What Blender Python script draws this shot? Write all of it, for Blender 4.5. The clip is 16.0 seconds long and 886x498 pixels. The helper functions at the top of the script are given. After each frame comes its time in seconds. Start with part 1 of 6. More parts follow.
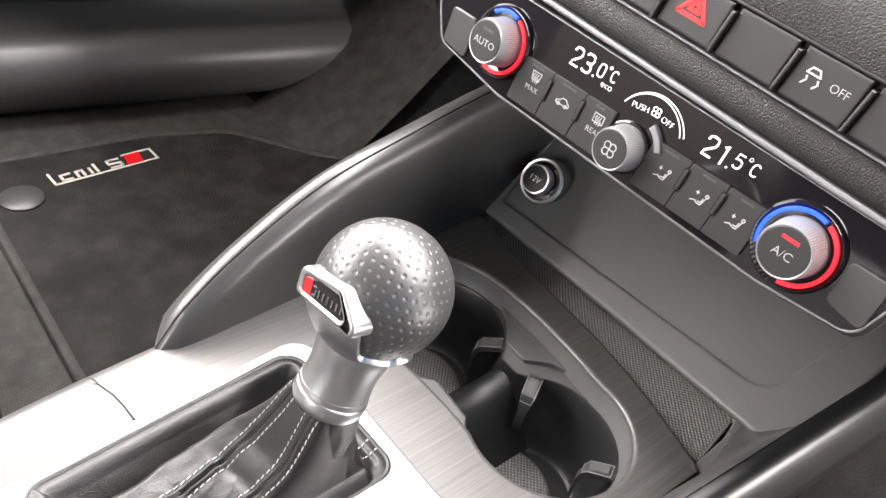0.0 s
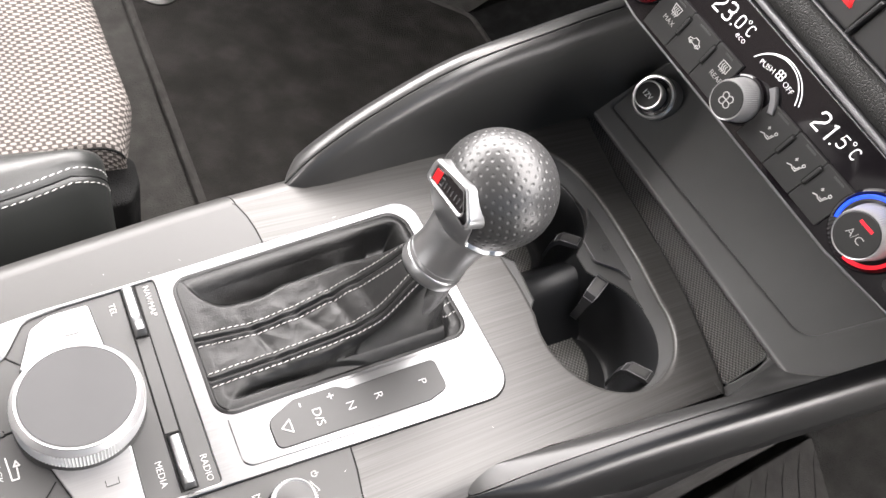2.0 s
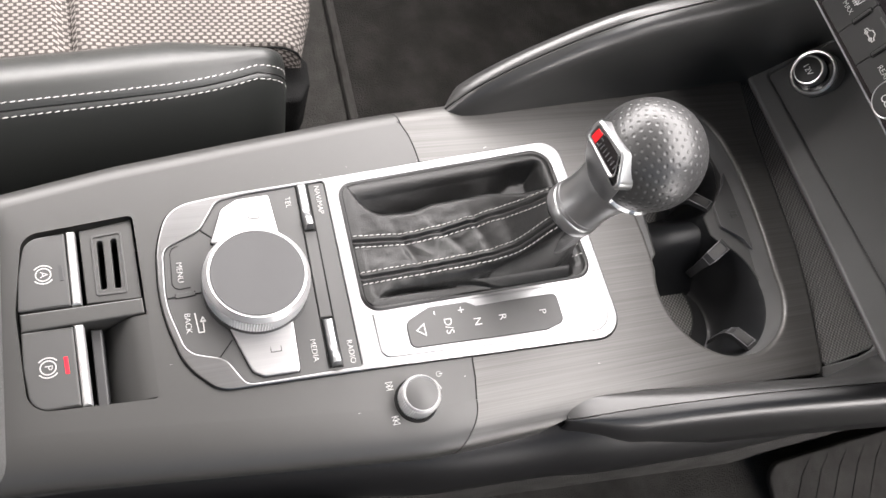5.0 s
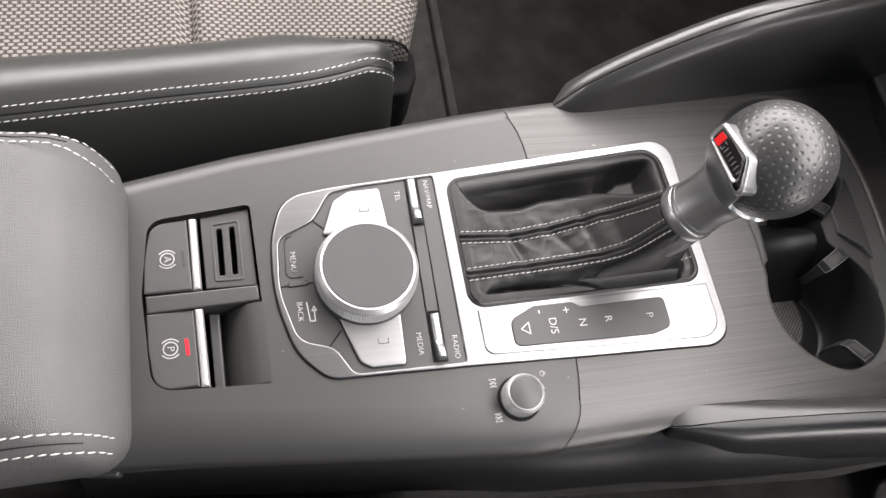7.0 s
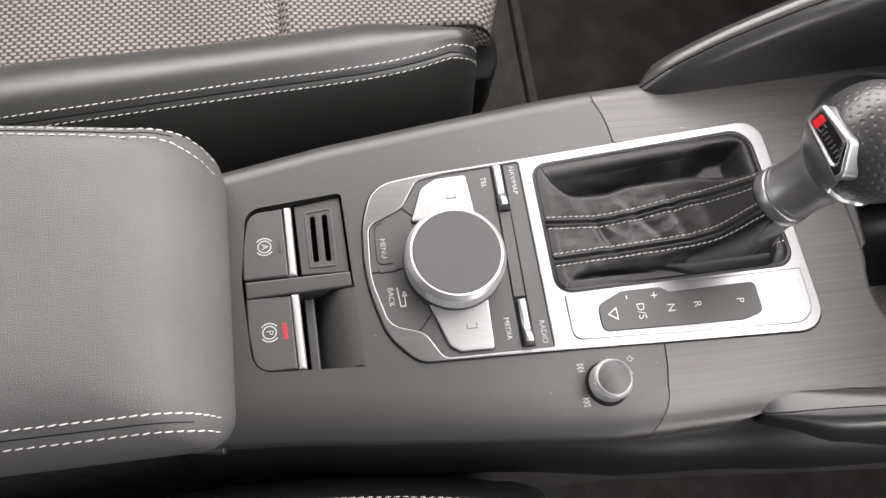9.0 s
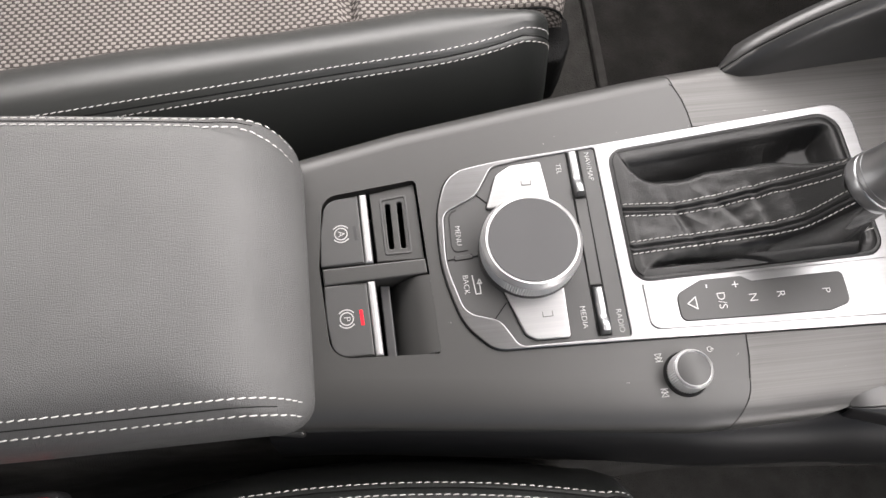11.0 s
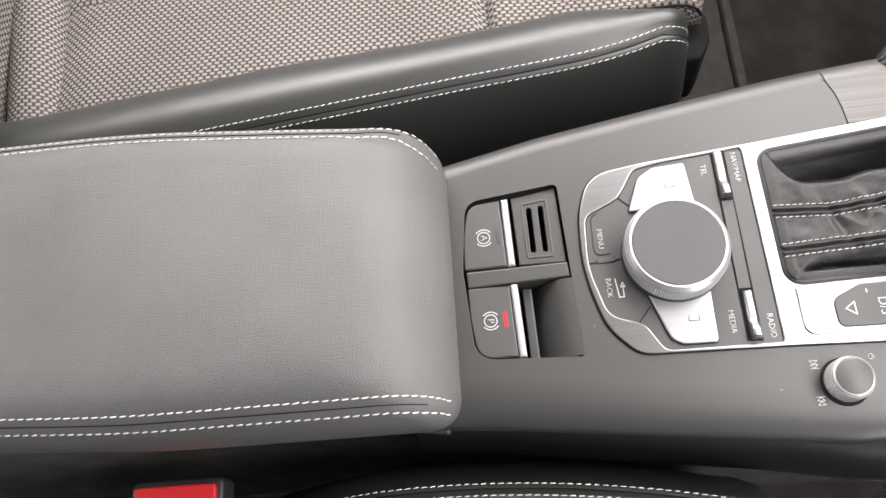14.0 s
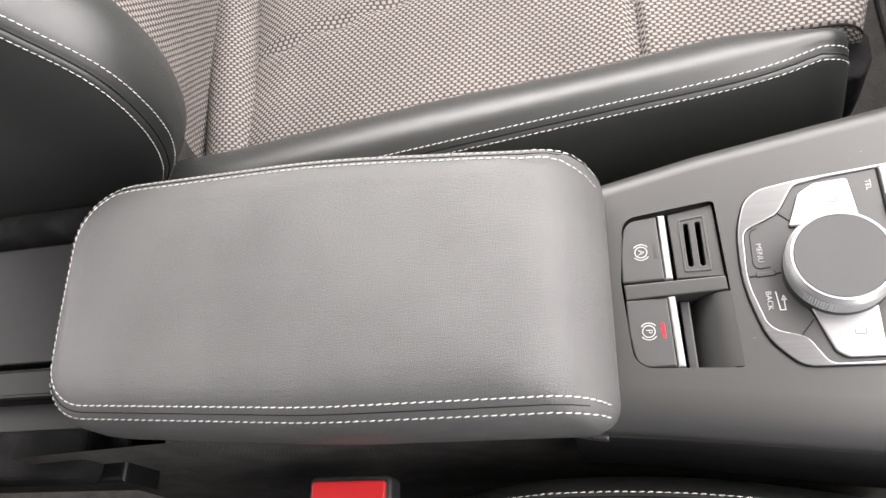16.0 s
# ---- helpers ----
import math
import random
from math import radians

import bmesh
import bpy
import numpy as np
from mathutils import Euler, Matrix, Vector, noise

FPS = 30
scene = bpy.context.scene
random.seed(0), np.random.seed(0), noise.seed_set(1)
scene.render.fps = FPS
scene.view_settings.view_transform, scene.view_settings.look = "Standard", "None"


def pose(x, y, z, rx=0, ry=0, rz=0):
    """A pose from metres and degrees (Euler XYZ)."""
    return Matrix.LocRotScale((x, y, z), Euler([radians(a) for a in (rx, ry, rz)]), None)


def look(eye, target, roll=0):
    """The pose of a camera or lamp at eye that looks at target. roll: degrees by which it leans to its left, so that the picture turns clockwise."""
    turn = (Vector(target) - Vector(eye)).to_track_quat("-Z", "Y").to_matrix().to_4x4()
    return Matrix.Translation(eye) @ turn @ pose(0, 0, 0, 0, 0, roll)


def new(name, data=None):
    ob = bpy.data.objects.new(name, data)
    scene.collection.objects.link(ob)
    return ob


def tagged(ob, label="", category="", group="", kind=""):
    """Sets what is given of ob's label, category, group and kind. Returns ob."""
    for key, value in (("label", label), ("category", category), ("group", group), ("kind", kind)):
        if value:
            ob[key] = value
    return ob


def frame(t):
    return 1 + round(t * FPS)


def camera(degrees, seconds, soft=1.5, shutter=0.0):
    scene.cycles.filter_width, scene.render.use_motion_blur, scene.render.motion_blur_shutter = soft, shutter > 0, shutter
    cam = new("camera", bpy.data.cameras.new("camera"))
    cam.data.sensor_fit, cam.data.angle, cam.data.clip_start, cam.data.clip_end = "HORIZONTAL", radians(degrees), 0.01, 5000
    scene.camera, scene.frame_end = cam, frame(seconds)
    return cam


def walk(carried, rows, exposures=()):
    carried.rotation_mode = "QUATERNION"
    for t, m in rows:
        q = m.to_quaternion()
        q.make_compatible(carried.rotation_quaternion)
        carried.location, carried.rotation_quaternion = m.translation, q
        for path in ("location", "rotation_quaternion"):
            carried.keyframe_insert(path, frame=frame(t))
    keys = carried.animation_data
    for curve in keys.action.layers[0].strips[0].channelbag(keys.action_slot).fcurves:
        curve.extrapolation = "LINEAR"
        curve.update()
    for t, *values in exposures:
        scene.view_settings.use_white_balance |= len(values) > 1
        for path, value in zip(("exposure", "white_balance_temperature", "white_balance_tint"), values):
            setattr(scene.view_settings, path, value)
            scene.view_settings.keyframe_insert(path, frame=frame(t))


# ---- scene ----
cam = camera(59.84, 16.0)
PATH = [
    (0, (0.17417, -0.01853, 0.72558), (-0.86422, 1.17422, -0.49880), 14.234),
    (0.5, (0.17898, -0.02841, 0.73592), (-0.83896, 1.10108, -0.56333), 17.384),
    (1, (0.17925, -0.03778, 0.74948), (-0.79094, 1.02493, -0.63953), 20.493),
    (1.5, (0.17345, -0.04727, 0.76130), (-0.73823, 0.95546, -0.70954), 23.692),
    (2, (0.17211, -0.05502, 0.77178), (-0.68752, 0.89566, -0.76355), 26.189),
    (2.5, (0.17370, -0.06351, 0.78481), (-0.63124, 0.84625, -0.80403), 28.795),
    (3, (0.17233, -0.07416, 0.80114), (-0.58868, 0.79324, -0.83241), 30.904),
    (3.5, (0.17126, -0.07773, 0.80589), (-0.56756, 0.75325, -0.85652), 32.305),
    (4, (0.17031, -0.07968, 0.80553), (-0.56311, 0.70818, -0.88011), 32.717),
    (4.5, (0.16997, -0.08499, 0.80694), (-0.56852, 0.64843, -0.90091), 32.251),
    (7, (0.16077, -0.10476, 0.80525), (-0.60065, 0.37352, -0.98122), 24.480),
    (7.5, (0.16145, -0.10763, 0.80772), (-0.59490, 0.32180, -0.99326), 22.020),
    (8, (0.15953, -0.11046, 0.80792), (-0.58768, 0.27129, -1.00755), 19.645),
    (8.5, (0.15846, -0.11211, 0.80835), (-0.58610, 0.22198, -1.01757), 16.890),
    (9, (0.15777, -0.11407, 0.81152), (-0.58174, 0.17657, -1.02387), 14.451),
    (11.5, (0.15157, -0.12393, 0.81173), (-0.55590, -0.03340, -1.05677), 1.306),
    (12, (0.15247, -0.12321, 0.81107), (-0.55696, -0.08200, -1.05843), -2.645),
    (12.5, (0.15276, -0.12580, 0.81063), (-0.55933, -0.12366, -1.05831), -5.686),
    (13, (0.15251, -0.12750, 0.81237), (-0.56450, -0.17822, -1.05400), -9.697),
    (13.5, (0.15182, -0.13140, 0.81349), (-0.57205, -0.23054, -1.04828), -13.063),
    (14, (0.15255, -0.13694, 0.82087), (-0.58516, -0.30392, -1.03059), -17.429),
    (14.5, (0.16451, -0.14121, 0.83163), (-0.59672, -0.38734, -1.00138), -21.900),
    (15, (0.17092, -0.14538, 0.83831), (-0.61730, -0.48155, -0.96882), -26.496),
    (15.5, (0.17546, -0.14649, 0.84370), (-0.64045, -0.56887, -0.93278), -30.322),
    (16, (0.17862, -0.14797, 0.84582), (-0.66063, -0.65252, -0.89806), -33.630),
]
EXPOSURE = [(0.0, 0.77), (2.0, 0.30), (4.5, 0.07), (7.0, -0.46), (9.0, -0.62), (12.5, -0.50), (14.0, -0.30), (16.0, -0.10)]
walk(cam, [(t, look(eye, target, roll)) for t, eye, target, roll in PATH], EXPOSURE)

# ---- world, daylight through the car's windows and an added fill lamp ----
world = bpy.data.worlds.new("overcast_sky")
scene.world = world
world.use_nodes = True
wn = world.node_tree.nodes
sky = wn.new("ShaderNodeTexSky")
sky.sky_type, sky.sun_disc, sky.sun_elevation, sky.sun_rotation = "NISHITA", False, radians(50), radians(20)
world.node_tree.links.new(sky.outputs[0], wn["Background"].inputs[0])
wn["Background"].inputs[1].default_value = 0.12


def area_lamp(name, eye, target, sx, sy, watts, colour=(1, 1, 1)):
    lamp = bpy.data.lights.new(name, "AREA")
    lamp.shape, lamp.size, lamp.size_y, lamp.energy, lamp.color = "RECTANGLE", sx, sy, watts, colour
    ob = new(name, lamp)
    ob.matrix_world = look(eye, target)
    return ob


area_lamp("windscreen_daylight", (0.0, 0.70, 1.00), (0.0, 0.25, 0.10), 1.30, 0.95, 70, (1.0, 0.944, 0.924))
area_lamp("passenger_window_daylight", (-0.735, -0.25, 0.94), (0.145, -0.25, 0.68), 1.60, 0.46, 52, (1.0, 0.944, 0.924))
# added fill on the driver's side, brightens the tray, rail and footwell
area_lamp("driver_side_fill", (0.90, 0.66, 0.55), (0.10, 0.44, 0.36), 0.58, 0.62, 28, (1.0, 0.944, 0.924))
area_lamp("rear_daylight", (0.0, -1.9, 0.98), (0.0, -0.3, 0.80), 1.1, 0.4, 36, (1.0, 0.944, 0.924))


# ---- materials ----
def material(name, base, rough=0.5, metal=0.0, spec=0.5, grain=None, mottle=0.12, mottle_scale=18.0, emit=None, strength=0.0, coat=0.0):
    """grain: (kind, scale, bump strength, depth in metres)."""
    m = bpy.data.materials.new(name)
    m.use_nodes = True
    nt = m.node_tree
    b = nt.nodes["Principled BSDF"]
    b.inputs["Roughness"].default_value, b.inputs["Metallic"].default_value = rough, metal
    b.inputs["Specular IOR Level"].default_value, b.inputs["Coat Weight"].default_value = spec, coat
    b.inputs["Base Color"].default_value = (*base, 1)
    co = nt.nodes.new("ShaderNodeTexCoord")
    if mottle > 0:
        n = nt.nodes.new("ShaderNodeTexNoise")
        n.inputs["Scale"].default_value, n.inputs["Detail"].default_value = mottle_scale, 6
        nt.links.new(co.outputs["Object"], n.inputs["Vector"])
        ramp = nt.nodes.new("ShaderNodeMapRange")
        ramp.inputs[1].default_value, ramp.inputs[2].default_value = 0.3, 0.7
        ramp.inputs[3].default_value, ramp.inputs[4].default_value = 1 - mottle, 1 + mottle
        nt.links.new(n.outputs[0], ramp.inputs[0])
        mix = nt.nodes.new("ShaderNodeVectorMath")
        mix.operation = "SCALE"
        mix.inputs[0].default_value = base
        nt.links.new(ramp.outputs[0], mix.inputs[3])
        nt.links.new(mix.outputs[0], b.inputs["Base Color"])
        rr = nt.nodes.new("ShaderNodeMapRange")
        rr.inputs[1].default_value, rr.inputs[2].default_value = 0.3, 0.7
        rr.inputs[3].default_value, rr.inputs[4].default_value = rough * (1 + mottle * 0.7), rough * (1 - mottle * 0.7)
        nt.links.new(n.outputs[0], rr.inputs[0])
        nt.links.new(rr.outputs[0], b.inputs["Roughness"])
    if grain:
        kind, scale, power, depth = grain
        if kind == "voronoi":
            g = nt.nodes.new("ShaderNodeTexVoronoi")
            g.feature = "DISTANCE_TO_EDGE"
            g.inputs["Scale"].default_value = scale
            wob = nt.nodes.new("ShaderNodeTexNoise")
            wob.inputs["Scale"].default_value = scale * 0.5
            nt.links.new(co.outputs["Object"], wob.inputs["Vector"])
            add = nt.nodes.new("ShaderNodeVectorMath")
            add.operation = "MULTIPLY_ADD"
            add.inputs[1].default_value = (0.6 / scale,) * 3
            nt.links.new(wob.outputs[1], add.inputs[0])
            nt.links.new(co.outputs["Object"], add.inputs[2])
            nt.links.new(add.outputs[0], g.inputs["Vector"])
            clip = nt.nodes.new("ShaderNodeMapRange")
            clip.inputs[1].default_value, clip.inputs[2].default_value = 0.0, 0.22
            nt.links.new(g.outputs[0], clip.inputs[0])
            height = clip.outputs[0]
        else:
            g = nt.nodes.new("ShaderNodeTexNoise")
            g.inputs["Scale"].default_value, g.inputs["Detail"].default_value = scale, 4
            nt.links.new(co.outputs["Object"], g.inputs["Vector"])
            height = g.outputs[0]
        bump = nt.nodes.new("ShaderNodeBump")
        bump.inputs["Strength"].default_value, bump.inputs["Distance"].default_value = power, depth
        nt.links.new(height, bump.inputs["Height"])
        nt.links.new(bump.outputs[0], b.inputs["Normal"])
    if emit:
        b.inputs["Emission Color"].default_value, b.inputs["Emission Strength"].default_value = (*emit, 1), strength
    return m


def nodes_of(m):
    nt = m.node_tree
    return nt, nt.nodes["Principled BSDF"], nt.nodes, nt.links


def brushed(name, dark, light, rough, metal, along, relief=0.35):
    """Metal-look trim with fine streaks that run along one axis."""
    m = material(name, dark, rough, metal, mottle=0)
    nt, b, n, l = nodes_of(m)
    co = n.new("ShaderNodeTexCoord")
    mp = n.new("ShaderNodeMapping")
    mp.inputs["Scale"].default_value = tuple(9.0 if a == along else 1500.0 for a in "xyz")
    l.new(co.outputs["Object"], mp.inputs[0])
    t = n.new("ShaderNodeTexNoise")
    t.inputs["Scale"].default_value, t.inputs["Detail"].default_value = 1.0, 5
    l.new(mp.outputs[0], t.inputs["Vector"])
    mp2 = n.new("ShaderNodeMapping")
    mp2.inputs["Scale"].default_value = tuple(6.0 if a == along else 480.0 for a in "xyz")
    l.new(co.outputs["Object"], mp2.inputs[0])
    t2 = n.new("ShaderNodeTexNoise")
    l.new(mp2.outputs[0], t2.inputs["Vector"])
    t2.inputs["Scale"].default_value = 1.0
    add = n.new("ShaderNodeMath")
    add.operation = "ADD"
    l.new(t.outputs[0], add.inputs[0])
    l.new(t2.outputs[0], add.inputs[1])
    r = n.new("ShaderNodeValToRGB")
    r.color_ramp.elements[0].position, r.color_ramp.elements[1].position = 0.36, 0.64
    half = n.new("ShaderNodeMath")
    half.operation = "MULTIPLY"
    half.inputs[1].default_value = 0.5
    l.new(add.outputs[0], half.inputs[0])
    r.color_ramp.elements[0].color, r.color_ramp.elements[1].color = (*dark, 1), (*light, 1)
    l.new(half.outputs[0], r.inputs[0])
    l.new(r.outputs[0], b.inputs["Base Color"])
    bump = n.new("ShaderNodeBump")
    bump.inputs["Strength"].default_value, bump.inputs["Distance"].default_value = relief, 0.0002
    l.new(half.outputs[0], bump.inputs["Height"])
    l.new(bump.outputs[0], b.inputs["Normal"])
    return m


def woven(name, light, dark, cell=0.0033):
    """Basket weave of paired pale yarns over a darker ground, in the plane of the UV map (metres)."""
    m = material(name, light, 0.85, 0, 0.2, mottle=0)
    nt, b, n, l = nodes_of(m)
    uv = n.new("ShaderNodeUVMap")
    uv.uv_map = "UVMap"

    def math_(op, a, c=None):
        k = n.new("ShaderNodeMath")
        k.operation = op
        for i, v in enumerate((a, c)):
            if v is None:
                continue
            if isinstance(v, (int, float)):
                k.inputs[i].default_value = v
            else:
                l.new(v, k.inputs[i])
        return k.outputs[0]

    wob = n.new("ShaderNodeTexNoise")
    wob.inputs["Scale"].default_value = 60
    l.new(uv.outputs[0], wob.inputs["Vector"])
    jit = n.new("ShaderNodeVectorMath")
    jit.operation = "MULTIPLY_ADD"
    jit.inputs[1].default_value = (0.0016,) * 3
    l.new(wob.outputs[1], jit.inputs[0])
    l.new(uv.outputs[0], jit.inputs[2])
    sep = n.new("ShaderNodeSeparateXYZ")
    l.new(jit.outputs[0], sep.inputs[0])
    u = math_("DIVIDE", sep.outputs[0], cell * 1.85)
    v = math_("DIVIDE", sep.outputs[1], cell)
    row = math_("FLOOR", v)
    off = math_("MULTIPLY", math_("MODULO", math_("ABSOLUTE", row), 2.0), 0.5)
    fu = math_("FRACT", math_("ADD", u, off))
    fv = math_("FRACT", v)
    # one oval yarn bundle in each cell
    du = math_("ABSOLUTE", math_("SUBTRACT", fu, 0.5))
    dv = math_("ABSOLUTE", math_("SUBTRACT", fv, 0.5))
    d = math_("ADD", math_("POWER", math_("MULTIPLY", du, 2.9), 4.0), math_("POWER", math_("MULTIPLY", dv, 2.25), 3.0))
    hump = math_("MAXIMUM", math_("SUBTRACT", 1.0, d), 0.0)
    # the two or three strands of a bundle
    strand = math_("ABSOLUTE", math_("SINE", math_("MULTIPLY", fu, 3.14159 * 6)))
    fine = n.new("ShaderNodeTexNoise")
    fine.inputs["Scale"].default_value, fine.inputs["Detail"].default_value = 900, 3
    l.new(uv.outputs[0], fine.inputs["Vector"])
    big = n.new("ShaderNodeTexNoise")
    big.inputs["Scale"].default_value = 9
    l.new(uv.outputs[0], big.inputs["Vector"])
    shade = math_("MULTIPLY", math_("POWER", hump, 0.45), math_("ADD", 0.56, math_("MULTIPLY", strand, 0.44)))
    shade = math_("MULTIPLY", shade, math_("ADD", 0.62, math_("MULTIPLY", fine.outputs[0], 0.75)))
    r = n.new("ShaderNodeValToRGB")
    r.color_ramp.elements[0].color, r.color_ramp.elements[1].color = (*dark, 1), (*light, 1)
    r.color_ramp.elements[0].position, r.color_ramp.elements[1].position = 0.12, 0.85
    l.new(shade, r.inputs[0])
    tone = n.new("ShaderNodeMapRange")
    tone.inputs[1].default_value, tone.inputs[2].default_value, tone.inputs[3].default_value, tone.inputs[4].default_value = 0.3, 0.7, 0.86, 1.1
    l.new(big.outputs[0], tone.inputs[0])
    mul = n.new("ShaderNodeVectorMath")
    mul.operation = "SCALE"
    l.new(r.outputs[0], mul.inputs[0])
    l.new(tone.outputs[0], mul.inputs[3])
    l.new(mul.outputs[0], b.inputs["Base Color"])
    bump = n.new("ShaderNodeBump")
    bump.inputs["Strength"].default_value, bump.inputs["Distance"].default_value = 0.8, 0.0009
    l.new(shade, bump.inputs["Height"])
    l.new(bump.outputs[0], b.inputs["Normal"])
    return m


def studded(name, base, pitch, rough=0.6):
    """Rubber with a tight lattice of small diamonds, in the UV plane."""
    m = material(name, base, rough, 0, 0.4, mottle=0)
    nt, b, n, l = nodes_of(m)
    uv = n.new("ShaderNodeUVMap")
    uv.uv_map = "UVMap"
    rot = n.new("ShaderNodeMapping")
    rot.inputs["Rotation"].default_value = (0, 0, radians(45))
    rot.inputs["Scale"].default_value = (1 / pitch,) * 3
    l.new(uv.outputs[0], rot.inputs[0])
    ch = n.new("ShaderNodeTexVoronoi")
    ch.inputs["Scale"].default_value, ch.inputs["Randomness"].default_value = 1.0, 0.0
    l.new(rot.outputs[0], ch.inputs["Vector"])
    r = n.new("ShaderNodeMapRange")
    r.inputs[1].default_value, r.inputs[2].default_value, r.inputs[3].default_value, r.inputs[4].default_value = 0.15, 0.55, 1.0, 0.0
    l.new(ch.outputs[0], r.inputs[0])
    # colour darkens the hollows and pales the studs, standing in for shade and glints
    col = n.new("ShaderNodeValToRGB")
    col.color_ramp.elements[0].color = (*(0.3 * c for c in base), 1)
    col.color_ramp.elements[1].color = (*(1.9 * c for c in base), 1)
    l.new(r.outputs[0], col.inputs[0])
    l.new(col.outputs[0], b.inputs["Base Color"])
    bump = n.new("ShaderNodeBump")
    bump.inputs["Strength"].default_value, bump.inputs["Distance"].default_value = 1.0, 0.0006
    l.new(r.outputs[0], bump.inputs["Height"])
    l.new(bump.outputs[0], b.inputs["Normal"])
    return m


SATIN = material("satin_grey_plastic", (0.0260, 0.0258, 0.0247), 0.42, 0, 0.5, ("noise", 2600, 0.10, 0.0002), 0.03, 30)
BLACK = material("black_plastic", (0.024, 0.024, 0.025), 0.40, 0, 0.5, ("noise", 2200, 0.10, 0.0002), 0.12, 20)
SOFTBLACK = material("grained_black_plastic", (0.014, 0.014, 0.0145), 0.5, 0, 0.5, ("voronoi", 900, 0.35, 0.0002), 0.1, 20)
RAILBLACK = material("gloss_black_rail", (0.011, 0.011, 0.0115), 0.31, 0, 0.37, ("noise", 1500, 0.03, 0.0002), 0.02, 60)
FIN = material("satin_black_paint", (0.030, 0.030, 0.0297), 0.29, 0, 0.5, ("noise", 1500, 0.05, 0.0002), 0.02, 60)
TRAYBLACK = material("satin_black_plastic", (0.070, 0.070, 0.0698), 0.37, 0, 0.5, ("noise", 1800, 0.08, 0.0002), 0.05, 30)
ICON = material("pale_grey_print", (0.34, 0.34, 0.335), 0.6, 0, 0.3, None, 0.0)
KEY = material("matt_grey_key", (0.036, 0.036, 0.0355), 0.46, 0, 0.45, ("noise", 3000, 0.06, 0.0002), 0.05, 30)
GLASS = material("gloss_black_glass", (0.006, 0.005, 0.006), 0.06, 0, 0.5, None, 0.0)
TRIM = brushed("brushed_dark_trim", (0.046, 0.044, 0.042), (0.072, 0.071, 0.069), 0.40, 0.32, "y")
ALU = brushed("satin_aluminium", (0.208, 0.208, 0.211), (0.238, 0.238, 0.242), 0.29, 1.0, "y", 0.08)
CHROME = material("satin_chrome", (0.56, 0.56, 0.56), 0.33, 1.0, 0.5, None, 0.05, 60)
DIMPLE_GLINT = material("pale_dimple_glint", (0.075, 0.075, 0.075), 0.6, 0, 0.3, None, 0.0)
LINEMETAL = material("dull_silver_line", (0.15, 0.15, 0.155), 0.55, 0.7, 0.5, None, 0.05, 60)
NECK = material("cast_silver_metal", (0.32, 0.325, 0.33), 0.36, 1.0, 0.5, ("noise", 900, 0.04, 0.0002), 0.08, 40)
LEATHER = material("black_leather", (0.021, 0.0225, 0.0215), 0.37, 0, 0.7, ("voronoi", 1150, 0.28, 0.0002), 0.12, 14)
ARMLEATHER = material("dark_grey_leather", (0.069, 0.069, 0.0682), 0.46, 0, 0.47, ("voronoi", 1050, 0.50, 0.0003), 0.17, 10)
BALLSKIN = material("grey_perforated_leather", (0.035, 0.035, 0.035), 0.35, 0.22, 0.5, ("voronoi", 1100, 0.08, 0.0002), 0.1, 40)
GAITER = material("soft_black_leather", (0.0042, 0.0042, 0.0042), 0.36, 0, 0.38, ("voronoi", 1000, 0.30, 0.0003), 0.12, 30)
DASHSKIN = material("grained_dash_skin", (0.017, 0.017, 0.0165), 0.60, 0, 0.3, ("voronoi", 620, 0.5, 0.0004), 0.15, 25)
CARPET = material("charcoal_carpet", (0.055, 0.053, 0.050), 0.95, 0, 0.1, ("noise", 700, 1.0, 0.003), 0.2, 40)
PILE = material("black_mat_pile", (0.0255, 0.0240, 0.0226), 0.95, 0, 0.1, ("noise", 520, 1.0, 0.004), 0.3, 22)
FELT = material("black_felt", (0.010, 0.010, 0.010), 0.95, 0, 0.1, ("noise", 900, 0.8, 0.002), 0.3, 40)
HKEY = material("black_key", (0.013, 0.013, 0.013), 0.50, 0, 0.3, ("noise", 3000, 0.06, 0.0002), 0.05, 30)
EDGING = material("mat_edging", (0.042, 0.040, 0.038), 0.8, 0, 0.2, ("noise", 900, 0.8, 0.001), 0.2, 60)
FABRIC = woven("woven_seat_cloth", (0.240, 0.222, 0.207), (0.046, 0.040, 0.037))
RUBBER = studded("studded_rubber", (0.100, 0.098, 0.095), 0.0021, 0.36)
GREYTHREAD = material("grey_stitching", (0.36, 0.35, 0.34), 0.7, 0, 0.3, None, 0.1, 200)
THREAD = material("pale_stitching", (0.50, 0.49, 0.475), 0.7, 0, 0.3, None, 0.1, 200)
DOORTRIM = material("satin_door_plastic", (0.066, 0.066, 0.0655), 0.36, 0, 0.5, ("noise", 1500, 0.05, 0.0002), 0.04, 30)
WELLBLACK = material("deep_black_plastic", (0.0085, 0.0089, 0.0097), 0.42, 0, 0.4, ("noise", 1800, 0.08, 0.0002), 0.05, 30)
SIDEBLACK = material("satin_black_side", (0.0050, 0.0050, 0.0055), 0.45, 0, 0.22, ("noise", 1800, 0.06, 0.0002), 0.05, 30)
PALEDIAL = material("pale_silver_dial", (0.36, 0.36, 0.36), 0.38, 0.6, 0.5, None, 0.04, 80)
KNURL = material("knurled_silver", (0.62, 0.62, 0.62), 0.42, 0.3, 0.5, None, 0.04, 80)
BRIGHTKEY = brushed("pale_silver_key", (0.33, 0.33, 0.332), (0.36, 0.36, 0.362), 0.34, 0.85, "y", 0.06)
DIAL = material("silver_dial_metal", (0.36, 0.36, 0.36), 0.40, 0.65, 0.5, None, 0.04, 80)
